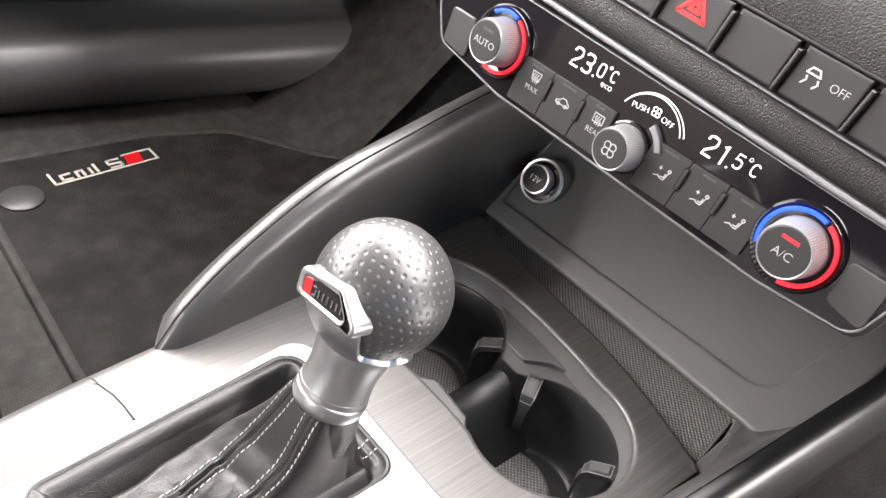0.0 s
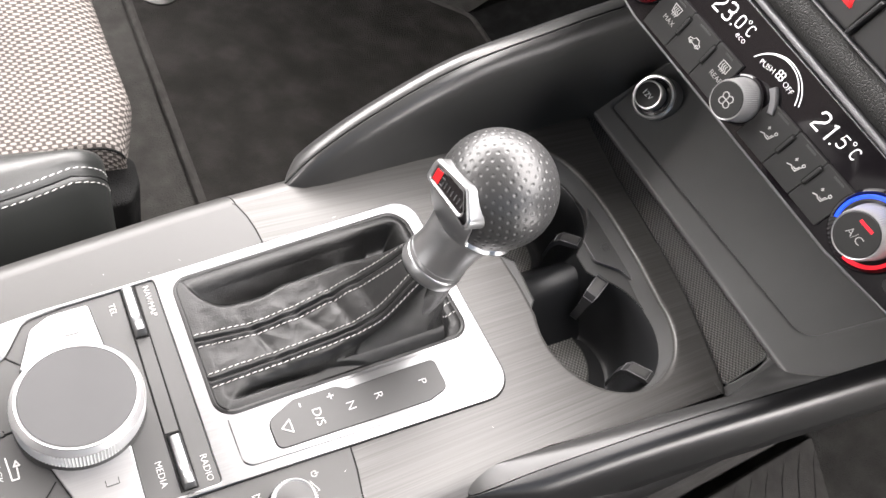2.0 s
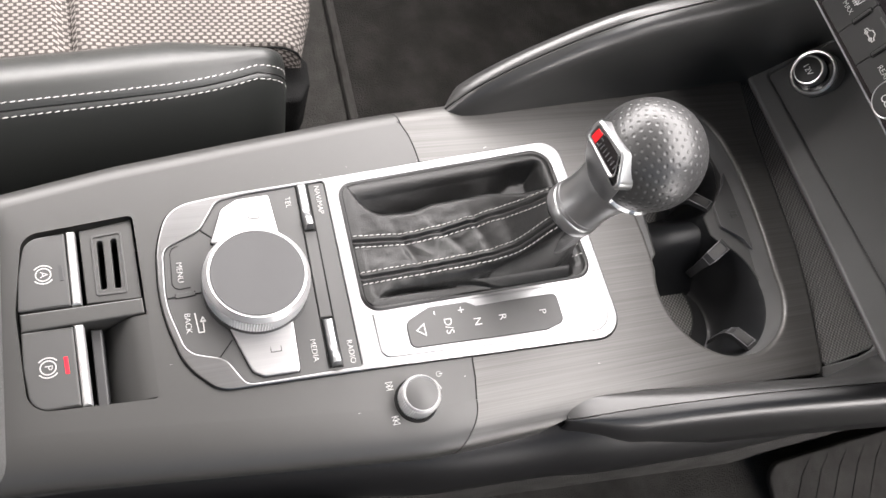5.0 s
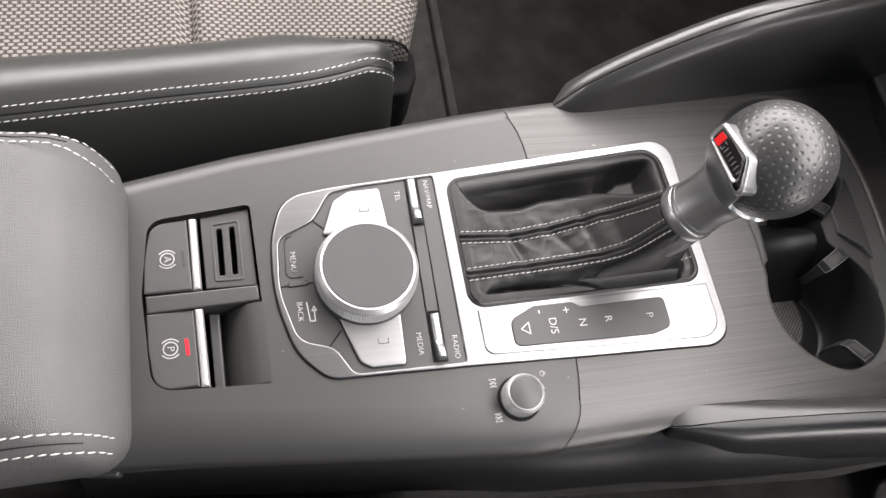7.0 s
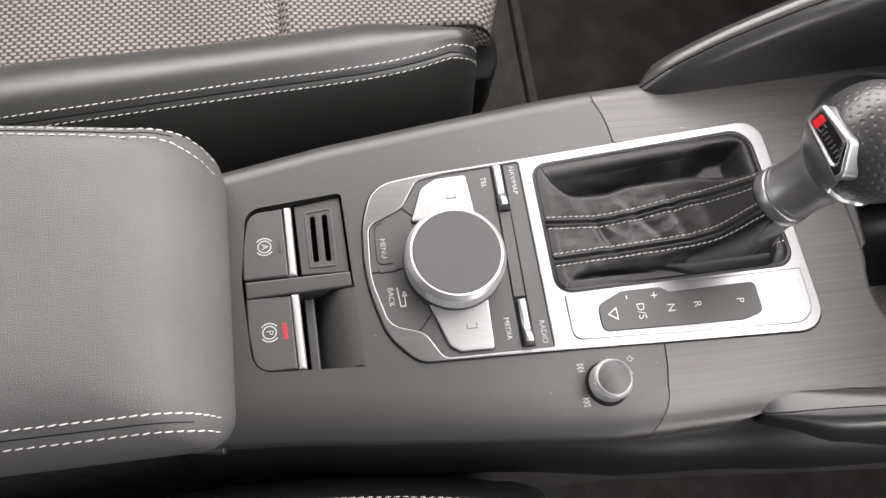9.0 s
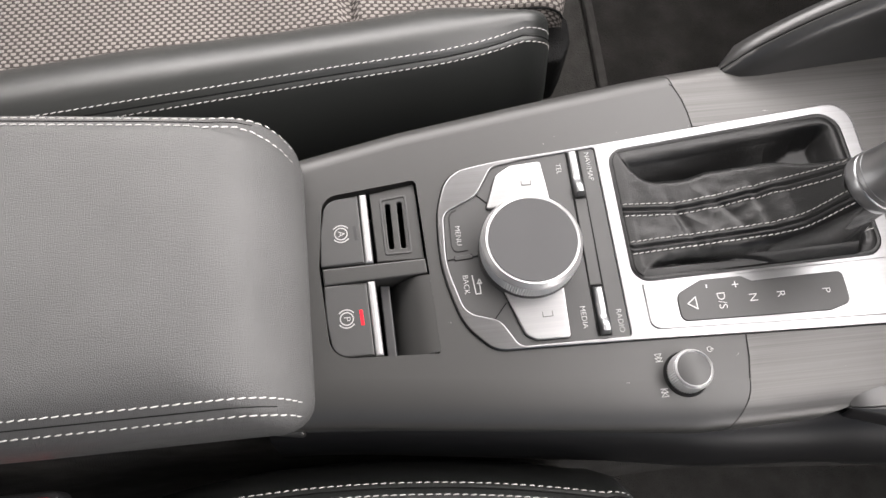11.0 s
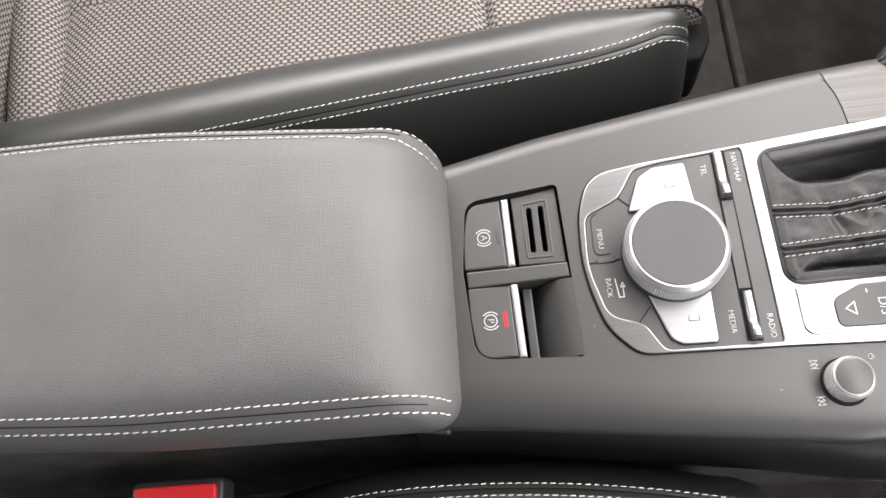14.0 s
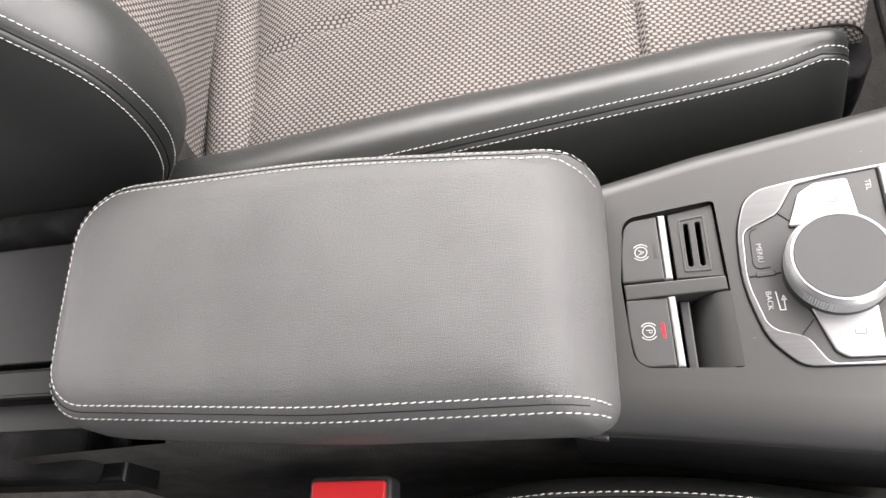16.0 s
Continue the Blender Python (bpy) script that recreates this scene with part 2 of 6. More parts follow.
WHITE = material("white_print", (0.44, 0.44, 0.43), 0.6, 0, 0.3, None, 0.0)
LCD = material("lit_white_digits", (0.8, 0.8, 0.8), 0.5, 0, 0.3, None, 0.0, emit=(1.0, 0.93, 0.95), strength=0.7)
REDLIT = material("red_lamp", (0.6, 0.01, 0.02), 0.4, 0, 0.3, None, 0.0, emit=(1.0, 0.02, 0.04), strength=0.55)
BLUELIT = material("blue_lamp", (0.01, 0.05, 0.6), 0.4, 0, 0.3, None, 0.0, emit=(0.01, 0.07, 0.85), strength=0.7)
RED = material("red_plastic", (0.52, 0.016, 0.020), 0.4, 0, 0.5, ("noise", 1500, 0.05, 0.0002), 0.05, 50)
REDENAMEL = material("red_enamel", (0.55, 0.008, 0.012), 0.3, 0, 0.5, None, 0.04, 200)
VOID = material("dark_gap", (0.004, 0.004, 0.004), 0.8, 0, 0.2, None, 0.0)
LINING = material("grey_roof_lining", (0.20, 0.195, 0.188), 0.9, 0, 0.2, ("noise", 900, 0.4, 0.0005), 0.08, 8)
SILVERPRINT = material("pale_woven_badge", (0.50, 0.47, 0.42), 0.7, 0, 0.3, ("noise", 900, 0.5, 0.0005), 0.15, 90)


# ---- mesh helpers ----
def finish(me, mat, smooth=35):
    for mt in (mat if isinstance(mat, (list, tuple)) else [mat]):
        me.materials.append(mt)
    me.polygons.foreach_set("use_smooth", [True] * len(me.polygons))
    me.set_sharp_from_angle(angle=radians(smooth))
    return me


def part(name, bm, mat, parent=None, label="", smooth=35):
    """Links a bmesh (or a mesh) as one mesh object under a thing or a part."""
    if isinstance(bm, bmesh.types.BMesh):
        me = bpy.data.meshes.new(name)
        bm.to_mesh(me)
        bm.free()
    else:
        me = bm
        smooth = min(smooth, 12)
    finish(me, mat, smooth)
    ob = new(name, me)
    if parent:
        ob.parent = parent
    if label:
        ob["label"] = label
    return ob


def thing(name, label, category, group="", kind=""):
    return tagged(new(name), label, category, group, kind)


def rounded(pts, r, n=6):
    """A polygon with rounded corners; r one radius or one for each corner."""
    out = []
    k = len(pts)
    rs = r if isinstance(r, (list, tuple)) else [r] * k
    for i in range(k):
        p, a, b = Vector(pts[i]).to_2d(), Vector(pts[i - 1]).to_2d(), Vector(pts[(i + 1) % k]).to_2d()
        u, w = (a - p), (b - p)
        lu, lw = u.length, w.length
        u, w = u / lu, w / lw
        ang = u.angle(w)
        if rs[i] <= 0 or ang > 3.1:
            out.append(p)
            continue
        d = min(rs[i] / math.tan(ang / 2), lu * 0.49, lw * 0.49)
        rad = d * math.tan(ang / 2)
        c = p + (u + w).normalized() * (rad / math.sin(ang / 2))
        s, e = p + u * d - c, p + w * d - c
        turn = s.angle_signed(e)
        for j in range(n + 1):
            q = s.copy()
            q.rotate(Matrix.Rotation(-turn * j / n, 2))
            out.append(c + q)
    return out


def circle(cx, cy, r, n=48):
    return [(cx + r * math.cos(2 * math.pi * i / n), cy + r * math.sin(2 * math.pi * i / n)) for i in range(n)]


def plate(outlines, z0, z1, bevel=0.0, m=None, steps=2):
    """A flat piece between z0 and z1 with holes (first outline outside), its edges bevelled."""
    cu = bpy.data.curves.new("tmp", "CURVE")
    cu.dimensions, cu.fill_mode = "2D", "BOTH"
    cu.extrude, cu.bevel_depth, cu.bevel_resolution, cu.offset = max((z1 - z0) / 2 - bevel, 1e-6), bevel, steps, -bevel
    for pts in outlines:
        sp = cu.splines.new("POLY")
        sp.points.add(len(pts) - 1)
        for q, p in zip(sp.points, pts):
            q.co = (p[0], p[1], 0, 1)
        sp.use_cyclic_u = True
    ob = bpy.data.objects.new("tmp", cu)
    scene.collection.objects.link(ob)
    me = bpy.data.meshes.new_from_object(ob.evaluated_get(bpy.context.evaluated_depsgraph_get()))
    bpy.data.objects.remove(ob)
    bpy.data.curves.remove(cu)
    me.materials.clear()
    me.transform(Matrix.Translation((0, 0, (z0 + z1) / 2)))
    if m is not None:
        me.transform(m)
    return me


def lettering(text, size, m, depth=0.0003, align="CENTER", bold=-0.00009):
    cu = bpy.data.curves.new("tmp", "FONT")
    cu.body, cu.size, cu.extrude, cu.align_x, cu.align_y, cu.offset = text, size, depth, align, "CENTER", bold
    cu.resolution_u = 3
    ob = bpy.data.objects.new("tmp", cu)
    scene.collection.objects.link(ob)
    me = bpy.data.meshes.new_from_object(ob.evaluated_get(bpy.context.evaluated_depsgraph_get()))
    bpy.data.objects.remove(ob)
    bpy.data.curves.remove(cu)
    me.materials.clear()
    me.transform(m)
    return me


def strokes(lines, width, m, height=0.0004):
    """Printed lines: flat ribbons of one width, laid just above a surface."""
    bm = bmesh.new()
    for pts in lines:
        for a, b in zip(pts, pts[1:]):
            a, b = Vector((a[0], a[1], 0)), Vector((b[0], b[1], 0))
            d = (b - a)
            if d.length < 1e-7:
                continue
            d.normalize()
            s = Vector((-d.y, d.x, 0)) * width / 2
            e = d * width * 0.35
            up = Vector((0, 0, height))
            low = [bm.verts.new(v) for v in (a - e - s, b + e - s, b + e + s, a - e + s)]
            top = [bm.verts.new(v.co + up) for v in low]
            bm.faces.new(top)
            for i in range(4):
                bm.faces.new((low[i], low[(i + 1) % 4], top[(i + 1) % 4], top[i]))
    bm.transform(m)
    return bm


def arc(cx, cy, r, a0, a1, n=12):
    return [(cx + r * math.cos(radians(a0 + (a1 - a0) * i / n)), cy + r * math.sin(radians(a0 + (a1 - a0) * i / n))) for i in range(n + 1)]


def grid(rows, closed_u=False, cap0=False, cap1=False, uv=None):
    """A mesh from rows of points; closed_u joins each row's ends. uv: rows of (u, v)."""
    bm = bmesh.new()
    vs = [[bm.verts.new(p) for p in row] for row in rows]
    layer = bm.loops.layers.uv.new("UVMap") if uv else None
    n = len(rows[0])
    for i in range(len(rows) - 1):
        for j in range(n if closed_u else n - 1):
            k = (j + 1) % n
            f = bm.faces.new((vs[i][j], vs[i][k], vs[i + 1][k], vs[i + 1][j]))
            if uv:
                for lp, (a, b) in zip(f.loops, ((i, j), (i, k), (i + 1, k), (i + 1, j))):
                    lp[layer].uv = uv[a][b]
    if cap0:
        bm.faces.new(list(reversed(vs[0])))
    if cap1:
        bm.faces.new(vs[-1])
    bmesh.ops.recalc_face_normals(bm, faces=bm.faces)
    return bm


def revolve(profile, m, n=64, knurl=None, caps=(True, True)):
    """A turned body about local z. knurl: (first row, last row, count, depth)."""
    rows = []
    for i, (r, z) in enumerate(profile):
        row = []
        for j in range(n):
            a = 2 * math.pi * j / n
            rr = r
            if knurl and knurl[0] <= i <= knurl[1]:
                rr = r - knurl[3] * (j % 2)
            row.append(m @ Vector((rr * math.cos(a), rr * math.sin(a), z)))
        rows.append(row)
    return grid(rows, True, caps[0], caps[1])


def tube(pts, r, n=8, closed=False):
    pts = [Vector(p) for p in pts]
    rows = []
    k = len(pts)
    for i in range(k):
        a, b = pts[max(i - 1, 0)] if not closed else pts[i - 1], pts[min(i + 1, k - 1)] if not closed else pts[(i + 1) % k]
        t = (b - a).normalized()
        s = t.cross(Vector((0, 0, 1)))
        s = s.normalized() if s.length > 1e-6 else Vector((1, 0, 0))
        w = s.cross(t)
        rr = r(i / (k - 1)) if callable(r) else r
        rows.append([pts[i] + s * rr * math.cos(2 * math.pi * j / n) + w * rr * math.sin(2 * math.pi * j / n) for j in range(n)])
    if closed:
        rows.append(rows[0])
        return grid(rows, True)
    return grid(rows, True, True, True)


def smooth_path(pts, n=8):
    """Catmull-Rom through the points."""
    pts = [Vector(p) for p in pts]
    out = []
    for i in range(len(pts) - 1):
        p0, p1, p2, p3 = pts[max(i - 1, 0)], pts[i], pts[i + 1], pts[min(i + 2, len(pts) - 1)]
        for j in range(n):
            t = j / n
            out.append(0.5 * ((2 * p1) + (p2 - p0) * t + (2 * p0 - 5 * p1 + 4 * p2 - p3) * t * t + (3 * p1 - p0 - 3 * p2 + p3) * t ** 3))
    out.append(pts[-1])
    return out


def resample(pts, step):
    pts = [Vector(p) for p in pts]
    out, left = [], 0.0
    for a, b in zip(pts, pts[1:]):
        d = (b - a).length
        s = left
        while s < d:
            out.append((a.lerp(b, s / d), (b - a).normalized()))
            s += step
        left = s - d
    return out


def stitching(path, normal, pitch=0.0052, length=0.0040, r=0.00055, slant=0.12, rng=random.Random(3)):
    """A row of separate thread stitches along a path, lying on the surface; normal(i, p) or one vector."""
    bm = bmesh.new()
    for i, (p, t) in enumerate(resample(path, pitch)):
        nrm = Vector(normal(p) if callable(normal) else normal).normalized()
        s = nrm.cross(t).normalized()
        d = (t + s * (slant + rng.uniform(-0.05, 0.05))).normalized()
        s = nrm.cross(d).normalized()
        ln = length * rng.uniform(0.92, 1.06)
        c = p + nrm * r * 0.35
        rings = []
        for k, (f, q, lift) in enumerate(((-0.5, 0.45, -0.9), (-0.3, 1.0, 0.0), (0.3, 1.0, 0.0), (0.5, 0.45, -0.9))):
            rings.append([bm.verts.new(c + d * ln * f + nrm * r * lift + (s * math.cos(a) + nrm * math.sin(a)) * r * q) for a in (0, 1.047, 2.094, 3.1416, 4.19, 5.24)])
        for x, y in zip(rings, rings[1:]):
            for j in range(6):
                bm.faces.new((x[j], x[(j + 1) % 6], y[(j + 1) % 6], y[j]))
        bm.faces.new(list(reversed(rings[0])))
        bm.faces.new(rings[-1])
    return bm


def planar_uv(me, u=(1, 0, 0), v=(0, 1, 0)):
    u, v = Vector(u), Vector(v)
    layer = me.uv_layers.new(name="UVMap") if "UVMap" not in me.uv_layers else me.uv_layers["UVMap"]
    for lp in me.loops:
        co = me.vertices[lp.vertex_index].co
        layer.data[lp.index].uv = (co.dot(u), co.dot(v))
    return me


def at(x, y, z, rx=0, ry=0, rz=0):
    return pose(x, y, z, rx, ry, rz)


TOP = 0.400  # height of the console's top


def lerp_table(table, y):
    for (a, p), (b, q) in zip(table, table[1:]):
        if a <= y <= b:
            return p + (q - p) * (y - a) / (b - a)
    return table[0][1] if y < table[0][0] else table[-1][1]


# ---- the car's shell, floor and roof ----
def build_shell():
    part_floor = part("floor", plate([[(-0.95, -1.6), (0.95, -1.6), (0.95, 1.2), (-0.95, 1.2)]], 0.0, 0.075), CARPET)
    tagged(part_floor, "charcoal carpeted car floor", "floor", kind="structure")
    roof = part("ceiling", plate([[(-0.75, -2.0), (0.75, -2.0), (0.66, 0.26), (-0.66, 0.26)]], 1.17, 1.20, 0.005), LINING)
    tagged(roof, "grey cloth roof lining of the car", "ceiling", kind="structure")
    # sill with a rounded shoulder, a dark recess over it, then the door's own swelling panel
    sect = [(0.975, 0.0), (0.930, 0.074), (0.905, 0.084), (0.880, 0.102), (0.862, 0.130), (0.857, 0.155), (0.862, 0.180), (0.878, 0.197), (0.905, 0.206), (0.945, 0.210), (0.955, 0.225), (0.930, 0.245), (0.895, 0.262), (0.872, 0.290), (0.862, 0.330), (0.862, 0.40), (0.875, 0.56), (0.885, 0.70), (0.99, 0.72), (0.99, 0.0)]
    # driver's door, unseen, left off for the fill lamp: only the sill runs on
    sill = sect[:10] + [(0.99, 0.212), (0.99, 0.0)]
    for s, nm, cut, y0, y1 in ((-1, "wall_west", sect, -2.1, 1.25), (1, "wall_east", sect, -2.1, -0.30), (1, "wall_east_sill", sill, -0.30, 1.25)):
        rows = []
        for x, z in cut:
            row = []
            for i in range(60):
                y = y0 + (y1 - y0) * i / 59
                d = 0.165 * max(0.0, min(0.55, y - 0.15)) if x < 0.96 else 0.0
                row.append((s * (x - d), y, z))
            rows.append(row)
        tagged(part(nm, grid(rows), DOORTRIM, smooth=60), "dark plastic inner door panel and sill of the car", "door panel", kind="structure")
    kick = grid([[(x, y - (0.012 if k in (0, 4) else 0) * -1, z - (0.02 if k in (0, 4) else 0)) for k, x in enumerate((-0.830, -0.815, -0.72, -0.625, -0.612))] for y, z in ((0.555, 0.074), (0.585, 0.082), (0.625, 0.108), (0.70, 0.170), (0.95, 0.40), (1.10, 0.56))])
    tagged(part("floor_kick_panel", kick, CARPET, smooth=60), "charcoal carpeted panel over the wheel arch", "floor", kind="structure")
    # blacker than the driver's toe board: its colour holds the shade under the dash
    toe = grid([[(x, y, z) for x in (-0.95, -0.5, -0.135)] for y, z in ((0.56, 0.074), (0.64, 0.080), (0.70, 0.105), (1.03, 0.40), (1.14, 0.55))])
    tagged(part("floor_toe_board", toe, FELT, smooth=60), "carpeted toe board rising to the bulkhead, blackened for the dash's shade", "floor", kind="structure")
    toe = grid([[(x, y, z) for x in (0.135, 0.5, 0.95)] for y, z in ((0.50, 0.074), (0.56, 0.080), (0.62, 0.105), (0.95, 0.40), (1.12, 0.60))])
    tagged(part("floor_toe_board", toe, CARPET, smooth=60), "charcoal carpeted toe board rising to the bulkhead", "floor", kind="structure")
    back = part("wall_south", plate([[(-1, -2.12), (1, -2.12), (1, -2.08), (-1, -2.08)]], 0.0, 0.75), SOFTBLACK)
    tagged(back, "dark rear bulkhead of the cabin", "wall", kind="structure")
    front = part("wall_north", plate([[(-1, 1.15), (1, 1.15), (1, 1.2), (-1, 1.2)]], 0.0, 0.70), CARPET)
    tagged(front, "carpeted front bulkhead of the footwell", "wall", kind="structure")


build_shell()

# ---- centre console ----
LEFT_EDGE = [(-0.75, -0.100), (-0.30, -0.060), (-0.180, -0.0715), (-0.111, -0.0865), (-0.040, -0.0980), (0.036, -0.1095), (0.061, -0.1125), (0.10, -0.1165), (0.225, -0.122), (0.40, -0.134)]
RIGHT_EDGE = [(-0.75, 0.105), (-0.30, 0.082), (-0.18, 0.0865), (-0.147, 0.089), (0.048, 0.111), (0.121, 0.110), (0.225, 0.120), (0.45, 0.140)]
EDGE_R = {-1: 0.010, 1: 0.013}
SHOULDER = {-1: 0.013, 1: 0.024}  # how far in the top begins to fall away


def side_skirt(table, sign, y0, y1, top, steps=60, drop=0.30, tuck=0.0, skew=(0.0, 0.0), cut=None):
    """The console's side: a rounded shoulder, then a wall down; skew slants its two ends along y."""
    rows = []
    er = EDGE_R[sign]
    for i in range(steps + 1):
        f = i / steps
        y = y0 + (y1 - y0) * f
        k = skew[0] * (1 - f) + skew[1] * f
        x = lerp_table(table, y)
        w = SHOULDER[sign]
        row = [(x - sign * w, y, top - 0.0025), (x - sign * w, y, top)]
        most = 90.0
        if cut:
            most = math.degrees(math.asin(max(0.02, min(1.0, (lerp_table(cut, y) * sign - (x * sign - w)) / w))))
        for j in range(1, 13):
            a = radians(most * j / 12)
            row.append((x - sign * w * (1 - math.sin(a)), y + k * math.sin(a) ** 2, top - er * (1 - math.cos(a))))
        if cut and most < 89.0:
            end = row[-1]
            rows.append(row + [(end[0] - sign * 0.0002, end[1], end[2] - 0.003), (end[0] - sign * 0.0004, end[1], end[2] - 0.006), (end[0] - sign * 0.004, end[1], end[2] - 0.008)])
            continue
        row += [(x - sign * tuck * 0.3, y + k, top - er - (drop - er) * 0.5), (x - sign * tuck, y + k, top - drop), (x - sign * (tuck + 0.010), y + k, top - drop - 0.001)]
        rows.append(row)
    return grid(rows)


def lower_wall(table, sign, y0, y1, top, steps=60, inset=0.006):
    rows = []
    for i in range(steps + 1):
        y = y0 + (y1 - y0) * i / steps
        x = lerp_table(table, y) - sign * inset
        rows.append([(x, y, top), (x + sign * 0.001, y, top - 0.10), (x + sign * 0.004, y, 0.18), (x + sign * 0.010, y, 0.075)])
    return grid(rows)


BIN = rounded([(0.056, -0.1005), (-0.050, -0.1045), (-0.0435, -0.1600), (0.000, -0.1640), (0.053, -0.1600)], [0.002, 0.003, 0.010, 0.03, 0.012])
MMI_OUT = [(0.0600, 0.0085), (0.0580, -0.071), (0.0420, -0.0865), (0.008, -0.0958), (-0.027, -0.0942), (-0.0520, -0.0860), (-0.0570, -0.055), (-0.0625, 0.0085)]
MMI_R = [0.001, 0.016, 0.035, 0.2, 0.06, 0.020, 0.2, 0.001]
MMI_IN = [(0.0575, 0.0050), (0.0568, -0.0570), (0.0410, -0.0660), (0.0350, -0.0845), (0.0060, -0.0922), (-0.0260, -0.0905), (-0.0355, -0.0700), (-0.0530, -0.0590), (-0.0560, -0.0430), (-0.0605, 0.0050)]
MMI_IN_R = [0.002, 0.007, 0.012, 0.012, 0.06, 0.008, 0.014, 0.008, 0.05, 0.002]
BOOT = rounded([(0.0262, 0.0135), (0.0232, 0.1620), (-0.0705, 0.1590), (-0.0560, 0.0135)], [0.009, 0.010, 0.012, 0.009])


CUPS = ((0.0440, 0.2560), (-0.0570, 0.2590))
# front edge of the brushed trim, where it rolls down to the rubber strip
TRIM_FRONT = [(0.1130, 0.3030), (0.1070, 0.3070), (0.0850, 0.3140), (0.0620, 0.3210), (0.0400, 0.3262), (0.0160, 0.3305), (-0.0240, 0.3350), (-0.0690, 0.3400), (-0.1230, 0.3500)]


def cup_opening(grow=0.0):
    """Outline of the opening round both cups, anticlockwise from its rear."""
    (rx, ry), (lx, ly) = CUPS
    r, q = 0.0480 + grow, 0.0510 + grow
    pts = [(rx + r * math.cos(radians(a)), ry + r * math.sin(radians(a))) for a in range(-112, 96, 6)]
    pts += [(0.0130, 0.3085 + grow), (-0.0100, 0.3105 + grow), (-0.0310, 0.3115 + grow), (-0.0480, 0.3112 + grow)]
    pts += [(lx + q * math.cos(radians(a)), ly + q * math.sin(radians(a))) for a in range(98, 276, 6)]
    pts += [(-0.0360, 0.2110 - grow), (-0.0180, 0.2125 - grow), (0.0020, 0.2130 - grow), (0.0160, 0.2125 - grow)]
    return pts


def inset(pts, d):
    out = []
    n = len(pts)
    for i in range(n):
        a, b = Vector(pts[i - 1]), Vector(pts[(i + 1) % n])
        t = (b - a).normalized()
        out.append((pts[i][0] - t.y * d, pts[i][1] + t.x * d))
    return out


def build_console():
    con = thing("center_console", "satin grey car centre console with brushed dark trim between the seats", "console")
    left = [(lerp_table(LEFT_EDGE, y) + SHOULDER[-1], y) for y in (-0.30, -0.180, -0.111, -0.040, 0.036, 0.0630)]
    right = [(lerp_table(RIGHT_EDGE, y) - SHOULDER[1], y) for y in (0.0650, 0.048, -0.147, -0.18, -0.30)]
    hole = rounded([(x * 0.97, y * 0.97 - 0.0005) for x, y in MMI_OUT], MMI_R)
    # joint between the satin shell and the brushed trim, bowed towards the rear at both edges
    joint_left = [(left[-1][0], 0.0630), (-0.0900, 0.0665), (-0.0800, 0.0682), (-0.0670, 0.0690)]
    joint_right = [(0.0620, 0.0690), (0.0750, 0.0675), (right[0][0], 0.0650)]
    top_outline = left[:-1] + joint_left + [(-0.061, 0.0)] + [(p[0], p[1]) for p in reversed(hole) if p[1] < 0.0] + [(0.0585, 0.0)] + joint_right + right[1:]
    part("top_shell", plate([top_outline, list(reversed(BIN))], TOP - 0.0035, TOP), SATIN, con)
    part("side_shell", side_skirt(LEFT_EDGE, -1, -0.30, 0.0630, TOP, drop=0.05, skew=(0, -0.004)), SATIN, con)
    part("side_shell", side_skirt(RIGHT_EDGE, 1, -0.30, 0.0650, TOP, drop=0.020, skew=(0, -0.013)), SATIN, con)
    part("front_side_shell", side_skirt(LEFT_EDGE, -1, 0.0638, 0.110, TOP - 0.0003, steps=8, drop=0.05, skew=(-0.004, 0)), TRIM, con)
    part("front_side_shell", side_skirt(RIGHT_EDGE, 1, 0.0658, 0.3030, TOP - 0.0003, steps=90, drop=0.024, skew=(-0.013, 0.0), cut=[(0.0, 0.2), (0.117, 0.2), (0.1171, 0.1098), (0.1290, 0.1065), (0.1370, 0.1000), (0.1420, 0.0992), (0.175, 0.1005), (0.215, 0.1055), (0.259, 0.1100), (0.303, 0.1128)]), TRIM, con)
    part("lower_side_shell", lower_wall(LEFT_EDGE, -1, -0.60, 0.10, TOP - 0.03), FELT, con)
    part("lower_side_shell", lower_wall(RIGHT_EDGE, 1, -0.60, 0.60, TOP - 0.012, inset=0.009), CARPET, con)
    part("lower_side_shell", side_skirt([(a, b + 0.006) for a, b in LEFT_EDGE], -1, 0.095, 0.60, TOP - 0.012), BLACK, con)
    # swelling dark side panel below the driver's edge
    rows = []
    for i in range(49):
        y = -0.20 + 0.78 * i / 48
        x = lerp_table(RIGHT_EDGE, y) - 0.0035
        f = lerp_table([(-0.20, 0.35), (0.0, 0.55), (0.07, 0.75), (0.15, 1.0), (0.24, 0.95), (0.33, 0.75), (0.58, 0.6)], y)
        low = lerp_table([(-0.20, 0.320), (0.0, 0.330), (0.15, 0.338), (0.25, 0.352), (0.33, 0.372), (0.58, 0.385)], y)
        z = lerp_table([(-0.2, TOP - 0.0235), (0.10, TOP - 0.0235), (0.14, TOP - 0.010), (0.17, TOP - 0.006), (0.58, TOP - 0.004)], y)
        rows.append([(x - 0.006, y, z)] + [(x + f * 0.027 * math.sin(radians(a)), y, z - (z - low) * (1 - math.cos(radians(a)))) for a in range(0, 91, 9)] + [(x + f * 0.024, y, low - 0.006), (x - 0.004, y, low - 0.010)])
    part("side_panel", grid(rows), SIDEBLACK, con, "dark satin side panel", 60)
    # thin seam along the driver's side
    part("side_bead", tube([(lerp_table(RIGHT_EDGE, y) - 0.0012, y, TOP - 0.0245) for y in [-0.178 + 0.012 * i for i in range(19)]], 0.0015), FIN, con)
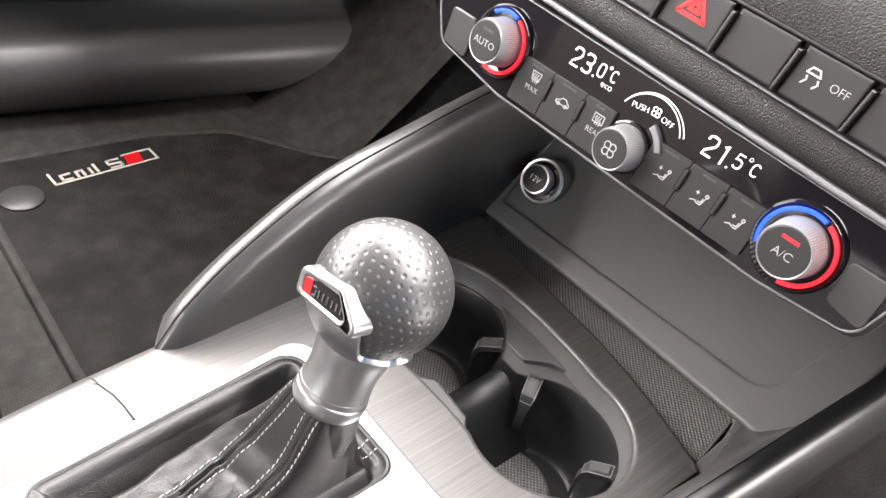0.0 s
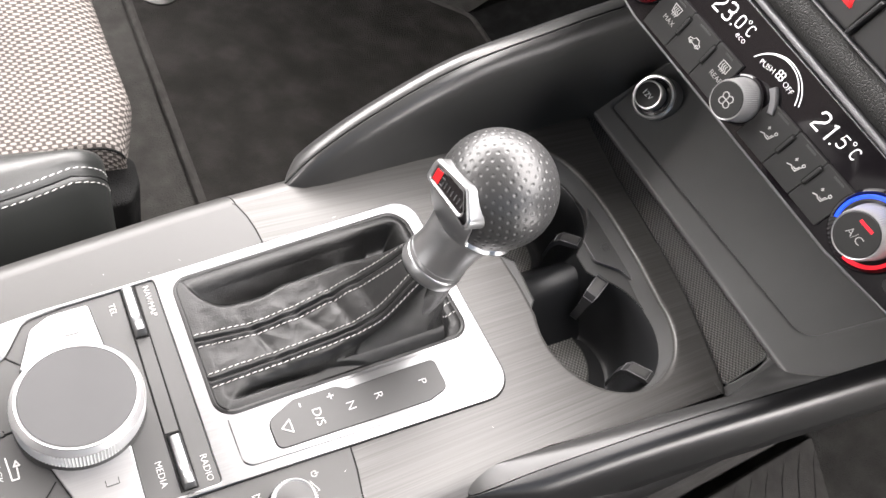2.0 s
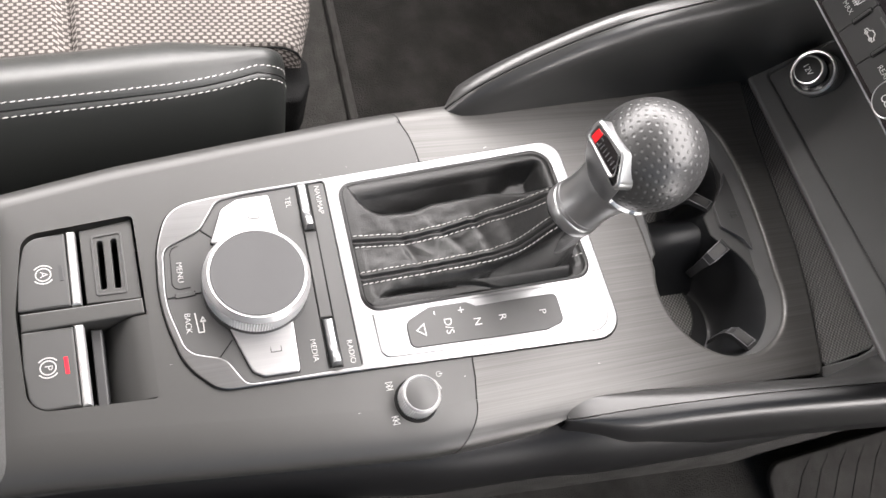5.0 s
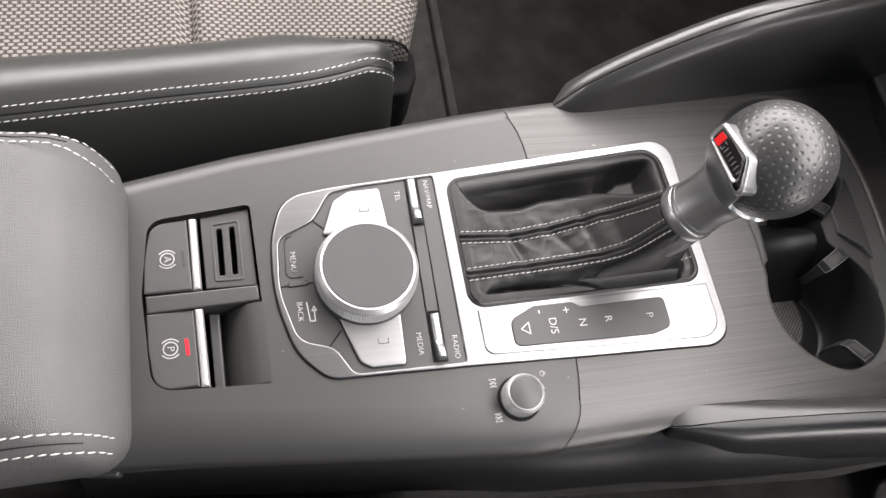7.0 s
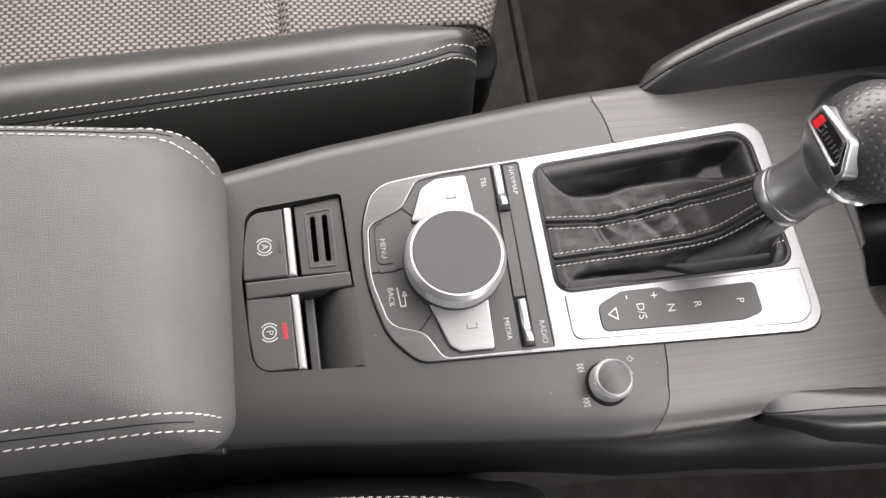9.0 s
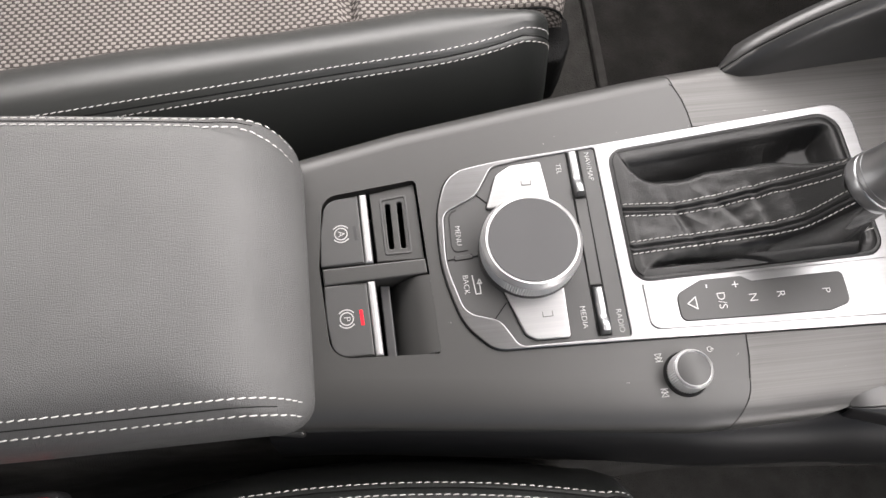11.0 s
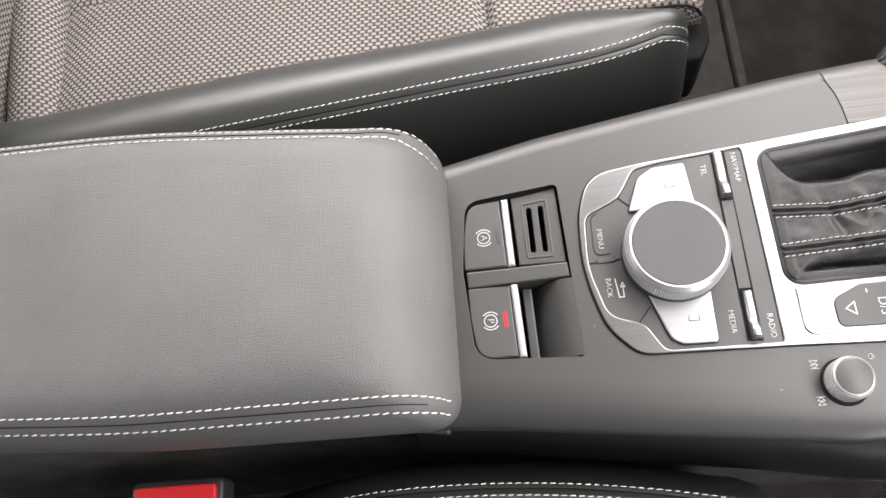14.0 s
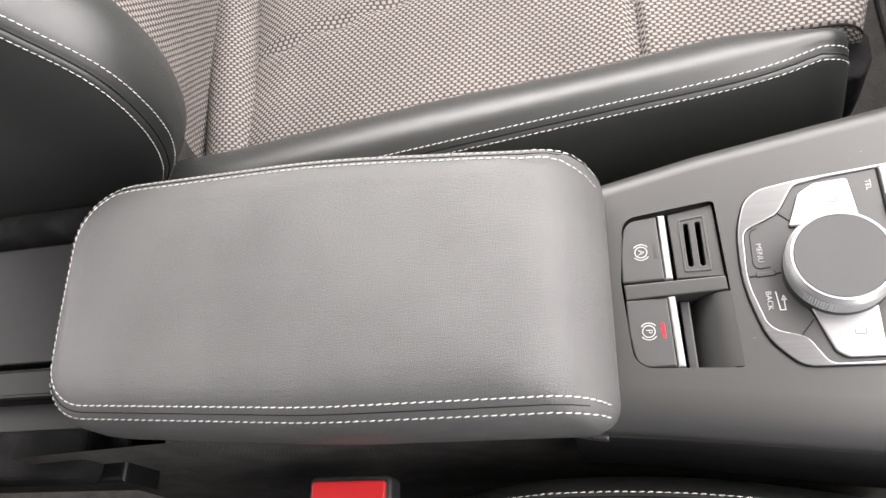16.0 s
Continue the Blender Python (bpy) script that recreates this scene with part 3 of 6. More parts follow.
    # brushed trim round the lever, with the cup opening cut into it
    lx = lambda y: lerp_table(LEFT_EDGE, y) + SHOULDER[-1]
    trim = [(lx(0.0638), 0.0638), (lx(0.102), 0.1020), (-0.1075, 0.1030), (-0.1190, 0.2250), (-0.1215, 0.292)] + list(reversed(TRIM_FRONT))
    rx = lambda y: lerp_table(RIGHT_EDGE, y) - SHOULDER[1]
    trim += [(rx(y), y) for y in (0.3030, 0.225, 0.121, 0.0658)] + [(0.0750, 0.0683), (0.0620, 0.0698), (0.0400, 0.0700), (0.0400, 0.1640), (-0.0725, 0.1640), (-0.0700, 0.0700), (-0.0800, 0.0690), (-0.0900, 0.0673)]
    part("trim_panel", plate([trim, cup_opening(0.0030)], TOP - 0.0013, TOP - 0.0003), TRIM, con, "brushed dark grey trim panel")
    # its rolled front edge and the rolled edge of the cup opening
    roll = [(0.0, -0.0003), (0.0016, -0.0006), (0.0030, -0.0016), (0.0040, -0.0032), (0.0045, -0.0055), (0.0046, -0.0130)]
    edge = [(p.x, p.y) for p in smooth_path([(x, y, 0) for x, y in TRIM_FRONT], 5)]
    part("trim_lip", grid([[(x + 0.15 * d, y + d - 0.0004, TOP + z) for x, y in edge] for d, z in roll]), TRIM, con, "", 70)
    rim = cup_opening(0.0030)
    roll = [(0.0, -0.0003), (0.0014, -0.0005), (0.0024, -0.0012), (0.0030, -0.0024), (0.0032, -0.0060)]
    part("cup_lip", grid([[(p[0], p[1], TOP + z) for p in inset(rim, d)] for d, z in roll], True), TRIM, con, "", 70)
    part("trim_seam", strokes([[(-0.1010, 0.0618)] + [(x, y + 0.0004) for x, y in joint_left]], 0.0008, at(0, 0, TOP - 0.0003)), VOID, con)
    part("trim_seam", strokes([[(x, y + 0.0004) for x, y in joint_right]], 0.0008, at(0, 0, TOP - 0.0003)), VOID, con)
    # aluminium plate
    outer = rounded(MMI_OUT[1:7] + [(-0.0625, 0.0085), (-0.0782, 0.1700), (0.0658, 0.1705), (0.0600, 0.0085)],
                    [0.016, 0.035, 0.2, 0.06, 0.020, 0.2, 0.2, 0.014, 0.016, 0.2])
    inner = rounded(MMI_IN, MMI_IN_R)
    boot_hole = rounded([(0.0275, 0.0125), (0.0245, 0.1632), (-0.0718, 0.1602), (-0.0572, 0.0125)], [0.009, 0.010, 0.012, 0.009])
    part("plate_gap", plate([list(reversed([(x * 1.008, (y - 0.04) * 1.006 + 0.04) for x, y in outer])), boot_hole], TOP - 0.004, TOP + 0.0002), VOID, con)
    part("shift_plate", plate([list(reversed(outer)), inner, BOOT], TOP - 0.003, TOP + 0.0018, 0.0007), ALU, con, "satin aluminium shift plate")
    raised = rounded([(0.0285, 0.0165), (0.0553, 0.0165), (0.0606, 0.1645), (0.0265, 0.1645)], [0.001, 0.006, 0.013, 0.001])
    part("raised_field", plate([raised], TOP + 0.0010, TOP + 0.0026, 0.0007), ALU, con)
    return con


build_console()


def build_selector():
    gate = thing("gear_gate", "dark grey gear selector scale with white letters on the shift plate", "gear scale")
    z = TOP + 0.0026
    pts = rounded([(0.0525, 0.0345), (0.0545, 0.120), (0.0510, 0.1325), (0.0325, 0.1325), (0.0335, 0.0790), (0.0300, 0.0735), (0.0300, 0.0500), (0.0370, 0.0345)], [0.004, 0.008, 0.005, 0.003, 0.003, 0.003, 0.004, 0.006])
    part("scale_plate", plate([list(reversed(pts))], z - 0.0005, z + 0.0008, 0.0003), KEY, gate)
    part("scale_gap", strokes([pts + pts[:1]], 0.0006, at(0, 0, z - 0.0002)), VOID, gate)
    z += 0.0007
    for ch, x, y, s in (("P", 0.0430, 0.1200, 0.0068), ("R", 0.0425, 0.0935, 0.0068), ("N", 0.0430, 0.0772, 0.0068), ("D/S", 0.0430, 0.0590, 0.0068), ("+", 0.0345, 0.0685, 0.0080), ("-", 0.0340, 0.0530, 0.0090)):
        part("letter", lettering(ch, s, at(x, y, z)), WHITE, gate)
    part("arrow", strokes([[(0.0395, 0.0445), (0.0465, 0.0445), (0.0430, 0.0395), (0.0395, 0.0445)]], 0.0006, at(0, 0, z)), WHITE, gate)


build_selector()


# ---- gear lever and its gaiter ----
BALL = Vector((0.005, 0.1460, 0.5160))
AXIS = Vector((0.0, 0.335, 0.942)).normalized()
COLLAR = BALL - AXIS * 0.0580

BODY_TOP = [(0.0135, 0.4030), (0.030, 0.4055), (0.050, 0.4080), (0.075, 0.4140), (0.090, 0.4235), (0.1015, 0.4385), (0.110, 0.4560), (0.1165, 0.4690), (0.1210, 0.4700), (0.129, 0.4640), (0.135, 0.4500), (0.140, 0.4250), (0.145, 0.4080), (0.152, 0.4030), (0.162, 0.4005)]
BODY_LEFT = [(0.0135, -0.0700), (0.020, -0.0500), (0.026, -0.0385), (0.034, -0.0325), (0.056, -0.0315), (0.068, -0.0345), (0.096, -0.0310), (0.106, -0.0225), (0.113, -0.0160), (0.122, -0.0150), (0.140, -0.0150), (0.152, -0.0220), (0.162, -0.0300)]
BODY_RIGHT = [(0.0135, 0.0330), (0.020, 0.0230), (0.027, 0.0170), (0.040, 0.0155), (0.080, 0.0175), (0.092, 0.0200), (0.102, 0.0225), (0.112, 0.0235), (0.124, 0.0230), (0.138, 0.0215), (0.162, 0.0190)]
SEAMS = ([(0.0135, -0.0170), (0.047, -0.0135), (0.082, -0.0145), (0.095, -0.0130), (0.1135, -0.0045)], [(0.0135, 0.0070), (0.045, 0.0070), (0.076, 0.0080), (0.090, 0.0100), (0.1015, 0.0125), (0.112, 0.0110)])


def eased(table, y):
    """A table read with a little rounding at its corners."""
    return sum(lerp_table(table, y + d) * w for d, w in ((-0.005, 0.15), (-0.0025, 0.22), (0.0, 0.26), (0.0025, 0.22), (0.005, 0.15)))


def rim_distance(x, y):
    best = 1.0
    n = len(BOOT)
    for i in range(n):
        ax, ay = BOOT[i - 1]
        bx, by = BOOT[i]
        dx, dy = bx - ax, by - ay
        t = max(0.0, min(1.0, ((x - ax) * dx + (y - ay) * dy) / (dx * dx + dy * dy + 1e-12)))
        best = min(best, math.hypot(x - ax - dx * t, y - ay - dy * t))
    return best


def equal_loop(pts, n):
    pts = [Vector(p) for p in pts]
    pts.append(pts[0])
    total = sum((b - a).length for a, b in zip(pts, pts[1:]))
    return [tuple(p) for p, _ in resample(pts, total / n)][:n]


def soft_max(vals, k):
    m = max(vals)
    return m + k * math.log(sum(math.exp((v - m) / k) for v in vals))


def gaiter_height(x, y):
    """The leather's height: a rolled rim, a valley on each side, the stitched body between and the sleeve up to the collar."""
    t, l, r = eased(BODY_TOP, y), eased(BODY_LEFT, y), eased(BODY_RIGHT, y)
    front = max(0.0, min(1.0, (y - 0.112) / 0.020))
    floor = TOP - 0.0150 if x < -0.01 else TOP - 0.0125 + 0.0085 * front
    steep = max(0.0, min(1.0, (y - 0.080) / 0.030))
    el = max(0.0, min(1.0, (x - l + 0.004) / (0.0080 + 0.0070 * steep)))
    er = max(0.0, min(1.0, (r + 0.003 - x) / (0.0070 + 0.0080 * steep)))
    el, er = math.sqrt(1 - (1 - el) ** 2), math.sqrt(1 - (1 - er) ** 2)
    q = Vector((x * 46, y * 34, 3.1))
    mask = max(0.0, min(1.0, (y - 0.014) / 0.012)) * max(0.0, min(1.0, (0.112 - y) / 0.01))
    lump = (noise.noise(q) * 0.0010 + (0.35 - abs(noise.noise(q * 1.9 + Vector((4, y * 20, 0))))) * 0.0008 + noise.noise(q * 4.3) * 0.0003) * mask
    # slack folds that cross the body, and one that curls round its left end
    for cy, slope, dep in ((0.047, 0.30, 0.0014), (0.0635, -0.35, 0.0011), (0.0740, 0.60, 0.0008), (0.088, 0.15, 0.0020), (0.0985, 0.10, 0.0012)):
        lump -= dep * math.exp(-((y - cy - slope * (x + 0.003)) / 0.0026) ** 2) * math.exp(-((x + 0.006) / 0.016) ** 2)
    body = floor + (t + lump - floor) * min(el, er) ** 0.8
    b = rim_distance(x, y)
    roll = TOP + 0.0018 + 0.0016 * math.sin(math.pi * min(1.0, b / 0.0110))
    g = max(0.0, min(1.0, (b - 0.0050) / (0.0235 - 0.012 * front if x < -0.01 else 0.0075)))
    roll -= (roll - floor) * g * g * (3 - 2 * g)
    roll += noise.noise(Vector((x * 150, y * 60, 7))) * 0.0007 * math.sin(math.pi * g)
    z = soft_max((body, roll), 0.0008) - 0.0004
    for sm in SEAMS:
        d = abs(x - eased(sm, y))
        if d < 0.004 and y < 0.115:
            z += 0.0010 * math.exp(-((d - 0.0017) / 0.0009) ** 2) - 0.0007 * math.exp(-(d / 0.0006) ** 2)
    # the leather dives under the plate at its rim
    return min(z, TOP + 0.0020 + 0.0060 * math.sin(math.pi / 2 * b / 0.0065)) if b < 0.0065 else z


def build_gaiter():
    g = thing("gear_gaiter", "wrinkled black leather gear gaiter with pale twin stitching", "gear gaiter")
    ys = [p[1] for p in BOOT]
    y0, y1 = min(ys) + 0.0001, max(ys) - 0.0001
    rows = []
    for i in range(211):
        y = y0 + (y1 - y0) * i / 210
        cross = []
        for k in range(len(BOOT)):
            (ax, ay), (bx, by) = BOOT[k - 1], BOOT[k]
            if (ay - y) * (by - y) <= 0 and abs(by - ay) > 1e-9:
                cross.append(ax + (bx - ax) * (y - ay) / (by - ay))
        a, b = min(cross), max(cross)
        rows.append([(a + (b - a) * j / 190, y, gaiter_height(a + (b - a) * j / 190, y)) for j in range(191)])
    part("leather_cover", grid(rows), GAITER, g, smooth=80)
    loop = [Vector((p[0], p[1], TOP + 0.0010)) for p in BOOT]
    part("rim_roll", tube(loop, 0.0017, 8, True), GAITER, g)

    # the far side of the sleeve, tucked into the collar
    foot = Vector((0.0020, 0.1270, 0.3980))
    fwd = AXIS.cross(Vector((1, 0, 0)))

    def sleeve_point(f, a):
        c = (COLLAR + AXIS * 0.002).lerp(foot, f)
        tilt = fwd.lerp(Vector((0, 1, 0)), min(1.0, f * 1.5)).normalized()
        sa, ca = math.sin(a), math.cos(a)
        wide, deep = 0.0157 - 0.0050 * f, 0.0157 - 0.0050 * f
        fold = math.sin(math.pi * min(1.0, f * 1.15)) * (0.0009 * noise.noise(Vector((a * 1.6, f * 2.2, 5.0))) + 0.0005 * noise.noise(Vector((a * 4.5, f * 5.0, 2.0))))
        bulge = 0.0010 * math.sin(math.pi * f)
        return c + Vector((1, 0, 0)) * sa * (wide + fold + bulge) - tilt * ca * (deep + fold + bulge)

    part("sleeve", grid([[sleeve_point(i / 40, 2 * math.pi * j / 120) for j in range(120)] for i in range(41)], True), GAITER, g, "", 80)

    # the seams climb the body, kink and run up the sleeve to the collar
    def seam_line(sm, off, lift):
        pts = []
        for i in range(61):
            y = 0.0160 + (0.1150 - 0.0160) * i / 60
            pts.append(Vector((eased(sm, y) + off, y, gaiter_height(eased(sm, y) + off, y) + lift)))
        return pts

    for sm in SEAMS:
        for off in (-0.0037, 0.0037):
            part("stitching", stitching(seam_line(sm, off, 0.0003), (0.1, -0.45, 1), 0.0034, 0.0026, 0.00027), GREYTHREAD, g)
        part("seam", tube(seam_line(sm, 0.0, 0.0), 0.00022, 5), VOID, g)
    for (xa, ya), (xb, yb) in (((0.0150, 0.1310), (0.0080, 0.1620)), ((0.0085, 0.1370), (0.0010, 0.1620))):
        line = []
        for i in range(25):
            x, y = xa + (xb - xa) * i / 24, ya + (yb - ya) * i / 24
            line.append(Vector((x, y, gaiter_height(x, y) + 0.0004)))
        part("stitching", stitching(line, (0.3, 0.1, 1), 0.0036, 0.0026, 0.00026), GREYTHREAD, g)
    return g


build_gaiter()


def build_lever():
    lv = thing("gear_lever", "gear lever with dimpled grey leather ball knob and silver metal neck", "gear lever")
    side = Vector((1, 0, 0))
    fwd = AXIS.cross(side)
    m = Matrix((( side.x, fwd.x, AXIS.x, BALL.x), (side.y, fwd.y, AXIS.y, BALL.y), (side.z, fwd.z, AXIS.z, BALL.z), (0, 0, 0, 1)))
    R = 0.0292
    # knob skin with rows of small dimples pressed in
    dirs = []
    for ring in range(0, 18):
        th = radians(9 + ring * 7.9)
        cnt = max(6, int(2 * math.pi * math.sin(th) / 0.148))
        for k in range(cnt):
            ph = 2 * math.pi * (k + 0.5 * (ring % 2)) / cnt
            dirs.append(Vector((math.sin(th) * math.cos(ph), math.sin(th) * math.sin(ph), math.cos(th))))
    arr = np.array([tuple(d) for d in dirs])
    nth, nph = 200, 400
    th = math.pi * (0.004 + 0.86 * np.arange(nth + 1) / nth)
    ph = 2 * math.pi * np.arange(nph) / nph
    dd = np.stack([np.sin(th)[:, None] * np.cos(ph), np.sin(th)[:, None] * np.sin(ph), np.repeat(np.cos(th)[:, None], nph, 1)], -1)
    ang = np.arccos(np.minimum(1.0, np.max(dd.reshape(-1, 3) @ arr.T, 1))).reshape(nth + 1, nph)
    dip = 0.00027 * np.clip(1 - (ang / 0.034) ** 2, 0, 1)
    rows = [[m @ (Vector(dd[i, j]) * (R - dip[i, j])) for j in range(nph)] for i in range(nth + 1)]
    ball = grid(rows, True, True)
    ball.faces.ensure_lookup_table()
    # dimple centres get a paler colour, for the light the dimples catch
    for f in ball.faces:
        d = (m.inverted() @ f.calc_center_median()).normalized()
        f.material_index = 1 if len(f.verts) == 4 and float(np.max(arr @ np.array(tuple(d)))) > math.cos(0.0165) else 0
    part("knob", ball, [BALLSKIN, DIMPLE_GLINT], lv, "dimpled grey leather ball", 80)
    # metal neck: collar, waist, and the shell that grips the ball from behind
    L = (BALL - COLLAR).length
    prof = [(0.0148, -L - 0.0030), (0.0161, -L - 0.0024), (0.0167, -L - 0.0010), (0.0168, -L + 0.0010), (0.0167, -L + 0.0038), (0.0165, -L + 0.0044), (0.0161, -L + 0.0047), (0.0161, -L + 0.0052), (0.0164, -L + 0.0055), (0.0162, -L + 0.0075)]
    part("collar", revolve(prof, m, 64), NECK, lv)

    def top_lat(a):
        """How far up the ball the shell reaches, by the turn round the lever (rear is -90)."""
        d = abs((math.degrees(a) + 92 + 180) % 360 - 180)
        t = max(0.0, min(1.0, (d - 33) / 18))
        t = t * t * (3 - 2 * t)
        claw = 7 * math.exp(-((math.degrees(a) % 360 - 20) / 22) ** 2)
        return 0 - 46 * t + claw

    rows = []
    zl = -R * math.sin(radians(62))
    for i in range(20):
        t = i / 19
        z = -L + 0.0055 + (zl + L - 0.0055) * t
        r = 0.0162 - 0.0010 * math.sin(math.pi * min(1, t * 1.1)) + 0.0016 * t * t
        rows.append([m @ Vector((r * math.cos(2 * math.pi * j / 96), r * math.sin(2 * math.pi * j / 96), z)) for j in range(96)])
    for i in range(1, 22):
        t = i / 21
        row = []
        for j in range(96):
            a = 2 * math.pi * j / 96
            lat = radians(-60 + (top_lat(a) + 60) * min(1.0, t * 1.05))
            rr = R + 0.0024 - (0.0034 * max(0.0, (t - 0.93) / 0.07) ** 2)
            cr = rr * math.cos(lat)
            if t < 0.4:
                cr = max(cr, 0.0176)
            row.append(m @ Vector((cr * math.cos(a), cr * math.sin(a), rr * math.sin(lat))))
        rows.append(row)
    part("neck", grid(rows, True, True, False), NECK, lv, "polished silver metal neck", 60)
    # badge window on the side that faces the rear
    bd = (m.to_3x3() @ Vector((0.03, -0.995, -0.04))).normalized()
    up = (AXIS - bd * AXIS.dot(bd)).normalized()
    rt = up.cross(bd)
    bm_ = Matrix(((rt.x, up.x, bd.x, 0), (rt.y, up.y, bd.y, 0), (rt.z, up.z, bd.z, 0), (0, 0, 0, 1)))
    bm_ = Matrix.Translation(BALL + bd * (R - 0.0012)) @ bm_ @ Matrix.Rotation(radians(9), 4, "Z")
    win = rounded([(0.0130, -0.0042), (0.0060, 0.0052), (-0.0125, 0.0034), (-0.0125, -0.0032)], [0.0012, 0.003, 0.0012, 0.0012])
    ring = rounded([(0.0185, -0.0085), (0.0190, -0.0030), (0.0085, 0.0085), (-0.0160, 0.0066), (-0.0165, -0.0056)], [0.004, 0.005, 0.005, 0.004, 0.003])
    part("badge_frame", plate([list(reversed(ring)), win], -0.008, 0.0044, 0.0017, bm_, 4), NECK, lv)
    badge = part("badge", plate([list(reversed(win))], -0.004, 0.0038, 0.0002, bm_), GLASS, lv, "gloss black badge with red block")
    part("badge_red", plate([[(-0.0120, -0.0028), (-0.0075, -0.0029), (-0.0075, 0.0034), (-0.0120, 0.0030)]], 0.0036, 0.0042, 0.0001, bm_), REDENAMEL, badge)
    part("badge_mark", strokes([[(-0.0068, -0.0020), (-0.0050, -0.0020), (-0.0050, 0.0)], [(-0.0068, 0.0016), (-0.0050, 0.0016)]] + [[(-0.0030 + 0.0026 * k, -0.0018), (-0.0030 + 0.0026 * k, 0.0010)] for k in range(6)], 0.0005, bm_ @ at(0, 0, 0.0038)), LINEMETAL, badge)
    return lv


build_lever()


# ---- control plate: rotary knob, keys, toggles ----
def build_controls():
    c = thing("control_panel", "dark grey control panel with large silver-rimmed rotary knob", "control panel")
    z = TOP + 0.0007
    part("faceplate", plate([list(reversed(rounded(MMI_IN, MMI_IN_R)))], TOP - 0.004, z, 0.0003), KEY, c)
    for ln in ([(-0.0372, -0.0712), (-0.0285, -0.0625)], [(0.0032, -0.0918), (0.0026, -0.0870)], [(0.0022, -0.0770), (0.0018, -0.0715)], [(0.0405, -0.0692), (0.0315, -0.0615)]):
        part("key_gap", strokes([ln], 0.0006, at(0, 0, z)), VOID, c)
    part("marker", plate([rounded([(0.0012, -0.0870), (0.0036, -0.0870), (0.0030, -0.0770), (0.0006, -0.0770)], 0.0008)], z, z + 0.0006, 0.0002), KEY, c)
    part("marker_gap", strokes([[(0.0012, -0.0870), (0.0036, -0.0870), (0.0030, -0.0770), (0.0006, -0.0770), (0.0025, -0.0870)]], 0.0005, at(0, 0, z)), VOID, c)
    part("menu_field", strokes([[(-0.0275, -0.0830), (-0.0262, -0.0860), (-0.0235, -0.0874), (-0.0050, -0.0880), (-0.0025, -0.0868), (-0.0015, -0.0845), (-0.0020, -0.0790)]], 0.0003, at(0, 0, z)), VOID, c)
    # aluminium keys before and behind the knob
    kl = rounded([(-0.0260, -0.0655), (-0.0470, -0.0572), (-0.0525, -0.0480), (-0.0538, -0.0292), (-0.0260, -0.0270)], [0.001, 0.006, 0.006, 0.002, 0.001])
    kr = rounded([(0.0230, -0.0625), (0.0510, -0.0535), (0.0545, -0.0480), (0.0548, -0.0288), (0.0260, -0.0280)], [0.001, 0.005, 0.005, 0.002, 0.001])
    for k, s in ((kl, -0.0405), (kr, 0.0405)):
        b = part("button", plate([k], z - 0.001, z + 0.0022, 0.0009), BRIGHTKEY, c, "pale satin aluminium key")
        part("button_gap", strokes([list(k) + [k[0]]], 0.0007, at(0, 0, z)), VOID, b)
        part("button_mark", strokes([[(s - 0.0012, -0.0425), (s + 0.0016, -0.0425), (s + 0.0016, -0.0370), (s - 0.0012, -0.0370)]], 0.0003, at(0, 0, z + 0.0021)), SATIN, b)
    # toggle groove with a rocker at each end
    part("toggle_groove", plate([[(-0.0600, -0.0128), (0.0555, -0.0135), (0.0558, -0.0052), (-0.0600, -0.0045)]], z - 0.001, z + 0.0003, 0.0001), VOID, c)
    part("groove_cover", plate([[(-0.0275, -0.0120), (0.0260, -0.0128), (0.0260, -0.0062), (-0.0275, -0.0055)]], z - 0.001, z + 0.0009, 0.0003), KEY, c)
    for x0, x1 in ((-0.0592, -0.0288), (0.0272, 0.0552)):
        rows = []
        for i in range(25):
            t = i / 24
            x = x0 + (x1 - x0) * t
            lift = max(0.0, min(1.0, (t - 0.60) / 0.25))
            h = 0.0030 + 0.0034 * lift * lift * (3 - 2 * lift)
            h *= math.sqrt(max(0.02, 1 - max(0.0, abs(t - 0.5) * 2 - 0.90) ** 2 / 0.0101))
            rows.append([(x, -0.0090 + 0.0030 * math.cos(radians(180 - 15 * k)), z + h * min(1.0, 1.25 * math.sin(radians(15 * k)))) for k in range(13)])
        part("toggle", grid(rows, False), NECK, c, "satin metal rocker toggle", 60)
    for s, x, y, sz in (("MENU", -0.0115, -0.0835, 0.0045), ("BACK", 0.0185, -0.0825, 0.0045), ("TEL", -0.0485, -0.0185, 0.0045), ("NAV/MAP", -0.0485, 0.0000, 0.0045), ("MEDIA", 0.0440, -0.0195, 0.0045), ("RADIO", 0.0480, 0.0005, 0.0045)):
        part("lettering", lettering(s, sz, at(x, y, z)), WHITE, c)
    part("back_arrow", strokes([[(0.0135, -0.0785), (0.0245, -0.0775), (0.0245, -0.0748), (0.0180, -0.0748)], [(0.0160, -0.0748), (0.0185, -0.0736), (0.0185, -0.0760), (0.0160, -0.0748)]], 0.0006, at(0, 0, z)), WHITE, c)
    # the knob
    m = at(0.0022, -0.0445, z)
    knob = part("rotary_knob", revolve([(0.0278, 0.0), (0.0281, 0.0046), (0.0287, 0.0050), (0.0287, 0.0150), (0.0280, 0.0156)], m, 240, (2, 3, 0, 0.0013)), KNURL, c, "knurled silver rotary knob")
